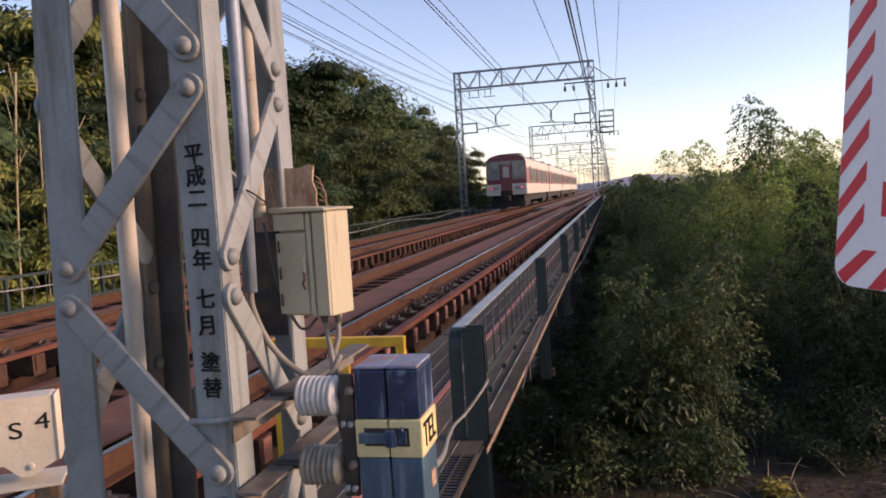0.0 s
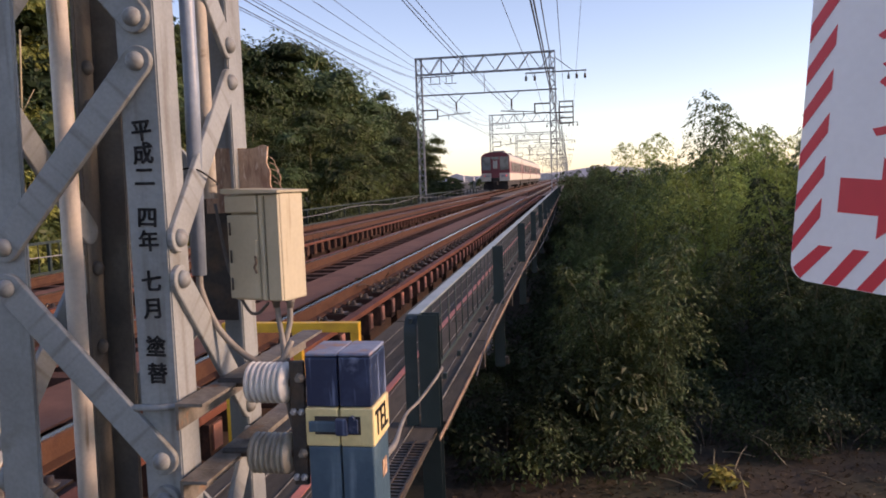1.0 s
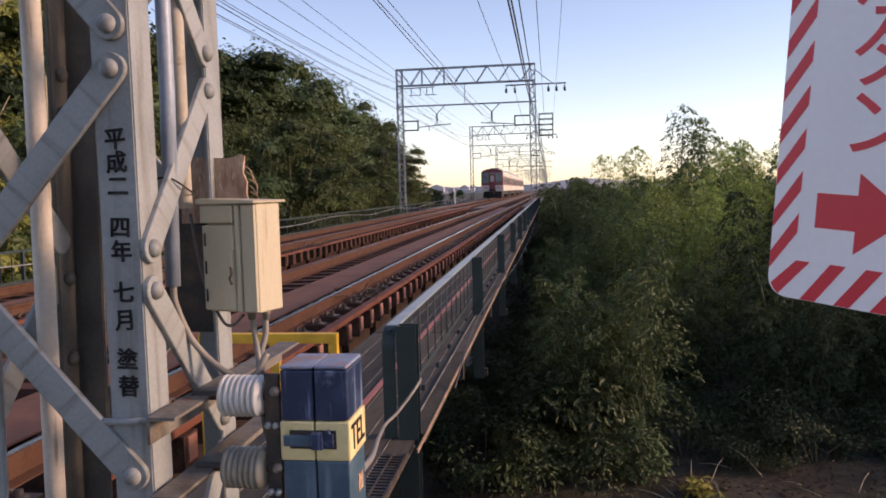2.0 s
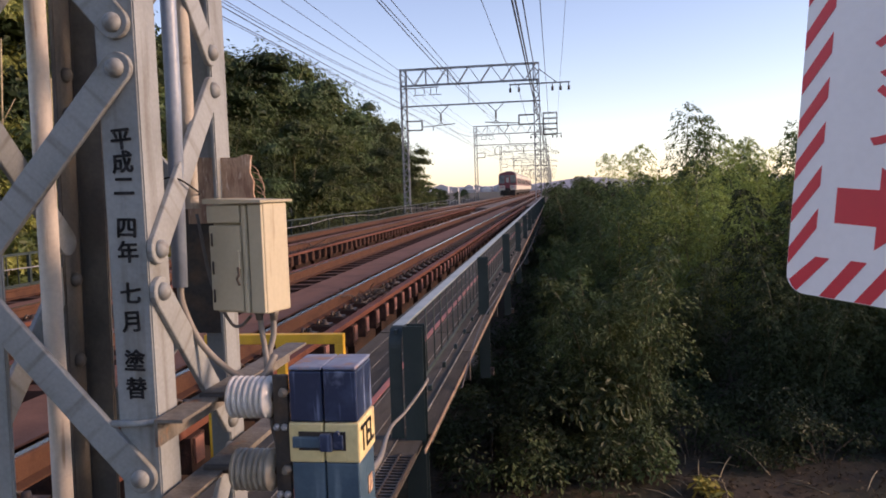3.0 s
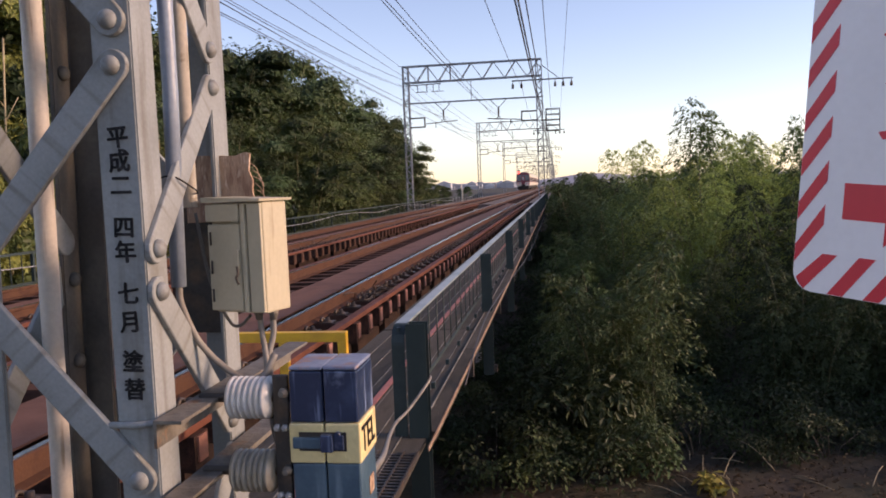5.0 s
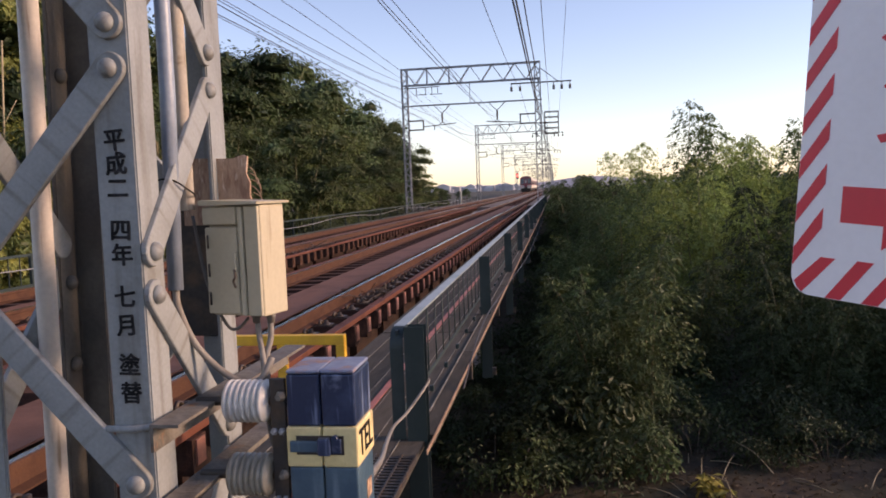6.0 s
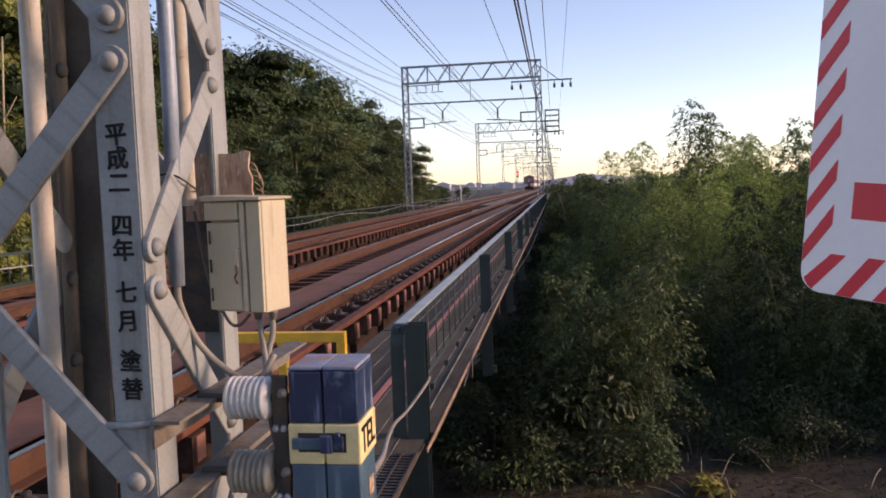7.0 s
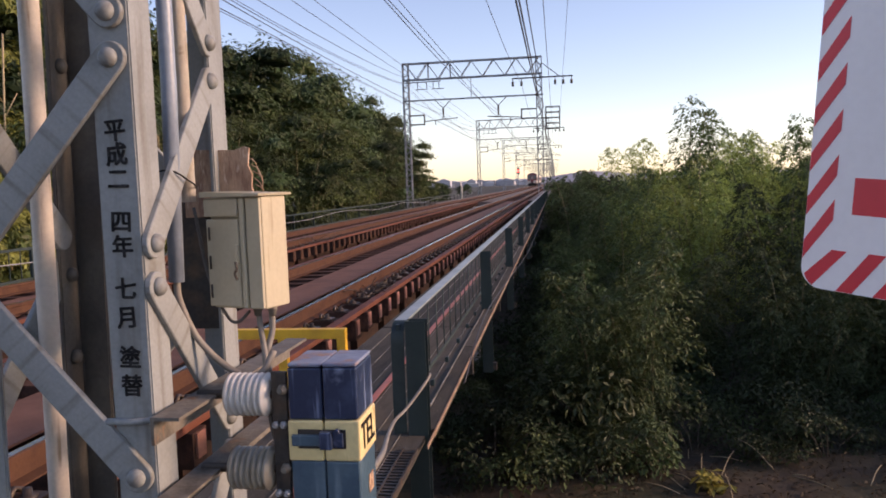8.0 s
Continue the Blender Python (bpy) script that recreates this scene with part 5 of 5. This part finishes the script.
for k in range(30):
    y = 8 + 100 * (k / 29) + rnd.uniform(-1, 1)
    x = -15.2 - rnd.uniform(0, 2.4)
    spots_b.append((x, y, fit_height("b", k, x, y, rnd.uniform(4.2, 7.2)), k))
for k in range(12):
    spots_t.append((-15 - rnd.uniform(0, 26), 120 + 6 * k, rnd.uniform(0.25, 0.42), k))
plant(far_trees, spots_t, rnd)
plant(far_bamboo, spots_b, rnd)

# bamboo filling the gully beside the bridge
spots = []
for k in range(74):
    y = 15 + 49 * ((k * 0.618) % 1.0)
    x = 1.0 + 0.022 * y + (k / 74) * (5 + 0.55 * y) + rnd.uniform(-0.6, 0.6)
    s = (0.78 + 0.28 * min(1, max(0, (y - 14) / 22)) + 0.15 * min(1, max(0, (x - 1) / 12))) * rnd.uniform(0.85, 1.15)
    # the sunlit patch gets the lit leaf colour, the shaded front the dark one
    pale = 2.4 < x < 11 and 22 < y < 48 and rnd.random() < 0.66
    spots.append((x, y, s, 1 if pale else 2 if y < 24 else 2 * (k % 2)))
for k in range(20):
    y = 16 + 2.4 * k
    spots.append((0.35 + 0.012 * y + rnd.uniform(-0.25, 0.35), y, rnd.uniform(0.5, 0.68) if y < 38 else 1.1, 2 * (k % 2)))
for k in range(18):
    y = 46 + 2.0 * k
    spots.append((0.3 + 0.03 * y + rnd.uniform(-0.6, 1.2), y, 0.85, 2 * (k % 2)))


def canopy_top(x, y):
    """How high the wood beside the bridge stands: low along the line, higher away from it."""
    return 1.22 + y * float(np.interp(x / y, (0.0, 0.03, 0.12, 0.16, 0.19, 0.27, 0.5), (0.010, 0.016, 0.027, 0.034, 0.050, 0.062, 0.09)))


spots = [(x, y, min(s, (canopy_top(x, y) * rnd.uniform(0.90, 1.0) - ground_height(x, y)) / (0.94 * (6.0, 6.5, 5.0)[w])), w) for x, y, s, w in spots]
plant(near_bamboo, spots, rnd)

# slender plumes that stand out above the rest
slender = [build_bamboo(46, 6.0, LEAF_A, "slender bamboo plume standing above the gully wood", 0.11, 2, 3200, 0.12, 0.25),
           build_bamboo(47, 6.0, LEAF_B, "slender pale bamboo plume standing above the gully wood", 0.11, 1, 1800, 0.05, 0.25)]
plant(slender, [(x, y, (top - ground_height(x, y)) / 5.45, w) for x, y, top, w in
                ((5.75, 38, 4.75, 0), (6.5, 38.3, 3.9, 0), (3.26, 52, 3.35, 1), (4.45, 52, 3.3, 1), (4.94, 48, 3.7, 1), (8.9, 40, 3.3, 0), (9.4, 34, 3.5, 0), (7.7, 37, 3.2, 1))], rnd)
spots = []
for k in range(130):
    y = 12.7 + 13 * ((k * 0.618) % 1.0) ** 1.4
    x = -3.4 + 13 * (k / 129) + rnd.uniform(-0.5, 0.5)
    if y > 12.9 + 0.75 * min(1, max(0, (x - 1.4) / 1.2)):
        spots.append((x, y, rnd.uniform(0.7, 1.3), k))
for k in range(56):
    spots.append((-0.75 + rnd.uniform(0, 1.2), 15 + 0.85 * k, rnd.uniform(1.1, 1.8), k))
for k in range(24):
    spots.append((0.6 + rnd.uniform(0, 1.8), 34 + 3.2 * k, rnd.uniform(1.0, 1.8), k))
plant(shrubs, spots, rnd)

# bamboo with sunlight in its leaf colour and bare pale saplings on the bank nearest the mast
bank_rnd = random.Random(77)
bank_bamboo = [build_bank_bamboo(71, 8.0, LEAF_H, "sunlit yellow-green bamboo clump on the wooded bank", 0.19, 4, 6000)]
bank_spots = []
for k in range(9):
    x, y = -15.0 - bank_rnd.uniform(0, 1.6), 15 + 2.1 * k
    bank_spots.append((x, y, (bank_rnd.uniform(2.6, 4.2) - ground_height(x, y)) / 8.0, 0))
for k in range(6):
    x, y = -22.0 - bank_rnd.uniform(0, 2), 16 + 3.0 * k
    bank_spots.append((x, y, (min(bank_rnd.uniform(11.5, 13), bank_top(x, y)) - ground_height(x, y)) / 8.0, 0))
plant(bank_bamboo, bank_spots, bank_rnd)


def build_sapling(x, y, top, lean):
    """A bare pale stem with a few thin side twigs."""
    z0 = ground_height(x, y) - 0.1
    sap = thing("sapling", pose(x, y, z0), "bare pale dry sapling stem on the wooded bank", "sapling", "bare saplings on the bank")
    h = top - z0
    pts = [(0.0, lean * h * q * q, h * q) for q in (0, 0.25, 0.5, 0.75, 1.0)]
    part("trunk", tube(bmesh.new(), curve_pts(pts, 3), 0.028, 6), DRYCULM, sap)
    for j in range(4):
        q = bank_rnd.uniform(0.5, 0.95)
        a = (0.0, lean * h * q * q, h * q)
        part("twig", tube(bmesh.new(), [a, (bank_rnd.uniform(-0.3, 0.3), a[1] + bank_rnd.uniform(-0.7, 0.7), a[2] + bank_rnd.uniform(0.5, 1.2))], 0.012, 5), DRYCULM, sap)


for k in range(14):
    build_sapling(-14.2 - bank_rnd.uniform(0, 0.5), 14 + 1.35 * k + bank_rnd.uniform(-0.5, 0.5), bank_rnd.uniform(4.6, 7.4), bank_rnd.uniform(-0.16, 0.10))

def build_litter():
    """Fallen leaves and dry stalks over the open strip of the gully floor."""
    rng = np.random.default_rng(9)
    n = 5200
    x, y = rng.uniform(-2.5, 10, n), rng.uniform(11.0, 15.0, n)
    z = np.array([ground_height(a, b) for a, b in zip(x, y)]) + rng.uniform(0.005, 0.05, n)
    vs, fs = leaves_at(np.stack([x, y, z], 1), np.array((0, 0, 1.0)) + rng.normal(scale=0.35, size=(n, 3)), rng.normal(size=(n, 3)), 0.085, 2.4, rng)
    ob = new("leaf_litter", cloud_mesh("leaf_litter", vs, fs, LITTER))
    tagged(ob, "brown fallen leaves over the gully floor", "leaf litter", kind="stuff")
    for k in range(26):
        a, px, py = rng.uniform(0, math.tau), rng.uniform(1.0, 9), rng.uniform(12.0, 14.2)
        ln, lift = rng.uniform(0.3, 1.1), rng.uniform(0.0, 0.35)
        st = thing("dry_stalk", pose(px, py, ground_height(px, py) + 0.01), "pale dry stalk lying on the gully floor", "stalk", "dry stalks")
        part("stem", tube(bmesh.new(), curve_pts([(0, 0, 0), (math.cos(a) * ln * 0.5, math.sin(a) * ln * 0.5, lift * 0.7 + 0.02), (math.cos(a) * ln, math.sin(a) * ln, lift)], 3), 0.009, 5), DRYCULM, st)


build_litter()
yellow_shrub = [build_shrub(61, LEAF_D, "small yellowing broad-leaved shrub on the gully floor", 110, 0.19, 0.36)]
plant(yellow_shrub, [(2.15, 12.7, 1.0, 0)], rnd)


TANGLE_1, TANGLE_2 = (-2.70, 10.2), (-6.5, 20.2)


def build_tangle(x, y, n, r, seed):
    """A dry tangle of weed stems caught on the sleepers."""
    t = thing("dry_weed_tangle", pose(x, y, -0.15), "dry dark weed tangle caught on the sleepers", "weeds", "weed tangles")
    rr = random.Random(seed)
    for k in range(n):
        a = rr.uniform(0, math.tau)
        p = [(rr.uniform(-r, r) * 0.5, rr.uniform(-r, r), 0.0)]
        for i in range(4):
            a += rr.uniform(-0.9, 0.9)
            p.append((p[-1][0] + 0.35 * r * math.cos(a), p[-1][1] + 0.45 * r * math.sin(a), max(0.0, p[-1][2] + rr.uniform(-0.06, 0.09))))
        part("stalk", tube(bmesh.new(), curve_pts(p, 3), rr.uniform(0.004, 0.008), 5), CLIP, t)
    return t


build_tangle(*TANGLE_1, 26, 0.28, 3)
build_tangle(*TANGLE_2, 22, 0.5, 4)


def build_signal():
    s = thing("railway_signal", pose(-14.3, 300, -3.1), "distant trackside signal showing a red light", "signal")
    part("post", tube(bmesh.new(), [(0, 0, -1.2), (0, 0, 10.5)], 0.12, 8), GALV, s)
    part("head", box(bmesh.new(), -0.45, 0.45, -0.1, 0.1, 7.6, 10.0, 0.1), UNDER, s)
    part("lens", tube(bmesh.new(), [(0, -0.2, 8.9), (0, -0.11, 8.9)], 0.42, 16), SIGNALRED, s, "glowing red lens")
    return s


build_signal()


def build_town():
    bm = bmesh.new()
    r = random.Random(5)
    for k in range(150):
        x, y = r.uniform(-330, -25), r.uniform(700, 1100)
        w, d, h = r.uniform(6, 16), r.uniform(6, 12), r.uniform(1.5, 5)
        box(bm, x, x + w, y, y + d, -1.5, h)
        prism(bm, [(x - 0.5, h), (x + w + 0.5, h), (x + w / 2, h + r.uniform(0.5, 3))], y - 0.3, y + d + 0.3)
    tagged(part("far_town", bm, TOWN), "hazy low houses of a distant town", "town", kind="stuff")


build_town()


# ---- sleepers and fastenings, piece by piece ----
def build_sleepers():
    bm = box(bmesh.new(), -1.28, 1.28, -0.09, 0.09, -0.37, -0.155)
    sl = mesh_of("sleeper", bm, SLEEPER)
    cap = mesh_of("sleeper_end", box(bmesh.new(), 0.0, 0.012, -0.055, 0.055, -0.315, -0.165), SLEEPEREND)
    dull_cap = cap.copy()
    dull_cap.materials[0] = SLEEPER
    bmc = lathe(bmesh.new(), [(0, 0.035), (0.02, 0.035), (0.022, 0.018), (0.055, 0.016), (0.056, 0.002)], (0, 0, -0.15), (0, 0, 1), 8)
    box(bmc, -0.05, 0.05, -0.06, 0.06, -0.154, -0.140)
    tube(bmc, [(-0.04, -0.05, -0.135), (-0.05, 0, -0.10), (-0.04, 0.05, -0.135)], 0.014, 5)
    bmesh.ops.scale(bmc, vec=(1.35, 1.35, 1.0), verts=bmc.verts)
    clip = mesh_of("rail_clip", bmc, CLIP)
    for track, cx in ((right_track, RIGHT_TRACK), (left_track, LEFT_TRACK)):
        n = int((DECK1 + 6.0) / SLEEPER_STEP)
        for k in range(n):
            y = -6.0 + k * SLEEPER_STEP
            s = piece("sleeper", sl, pose(0, y, 0), track)
            piece("end_cap", cap if cx == RIGHT_TRACK else dull_cap, pose(1.281, 0, 0), s)
            if y < 45:
                for x in (-0.95, 0.95):
                    piece("rail_clip", clip, pose(x, 0, 0, 0, 0, 0 if x > 0 else 180), s)
        for s in (-1, 1):
            part("guard_timber", box(bmesh.new(), s * 1.2 - 0.05, s * 1.2 + 0.05, -6.2, DECK1, -0.150, -0.10, 0.004), REDSTEEL, track, "red-brown guard timber")
        part("centre_plate", box(bmesh.new(), -0.27, 0.35, -6.2, DECK1, -0.150, -0.135), PLATE, track, "dusty pink-brown steel cover plate")
        bm = bmesh.new()
        y = DECK1 + 2
        while y < 420:
            box(bm, -1.2, 1.2, y, y + 0.22, -0.2, -0.155)
            y += 0.66
        tagged(part("far_sleepers", bm, SLEEPER, track), kind="stuff")


build_sleepers()


def motions():
    """The train draws away along the far track."""
    walk(train, [(t, pose(LEFT_TRACK, y, 0)) for t, y in TRAIN_ROWS])


motions()
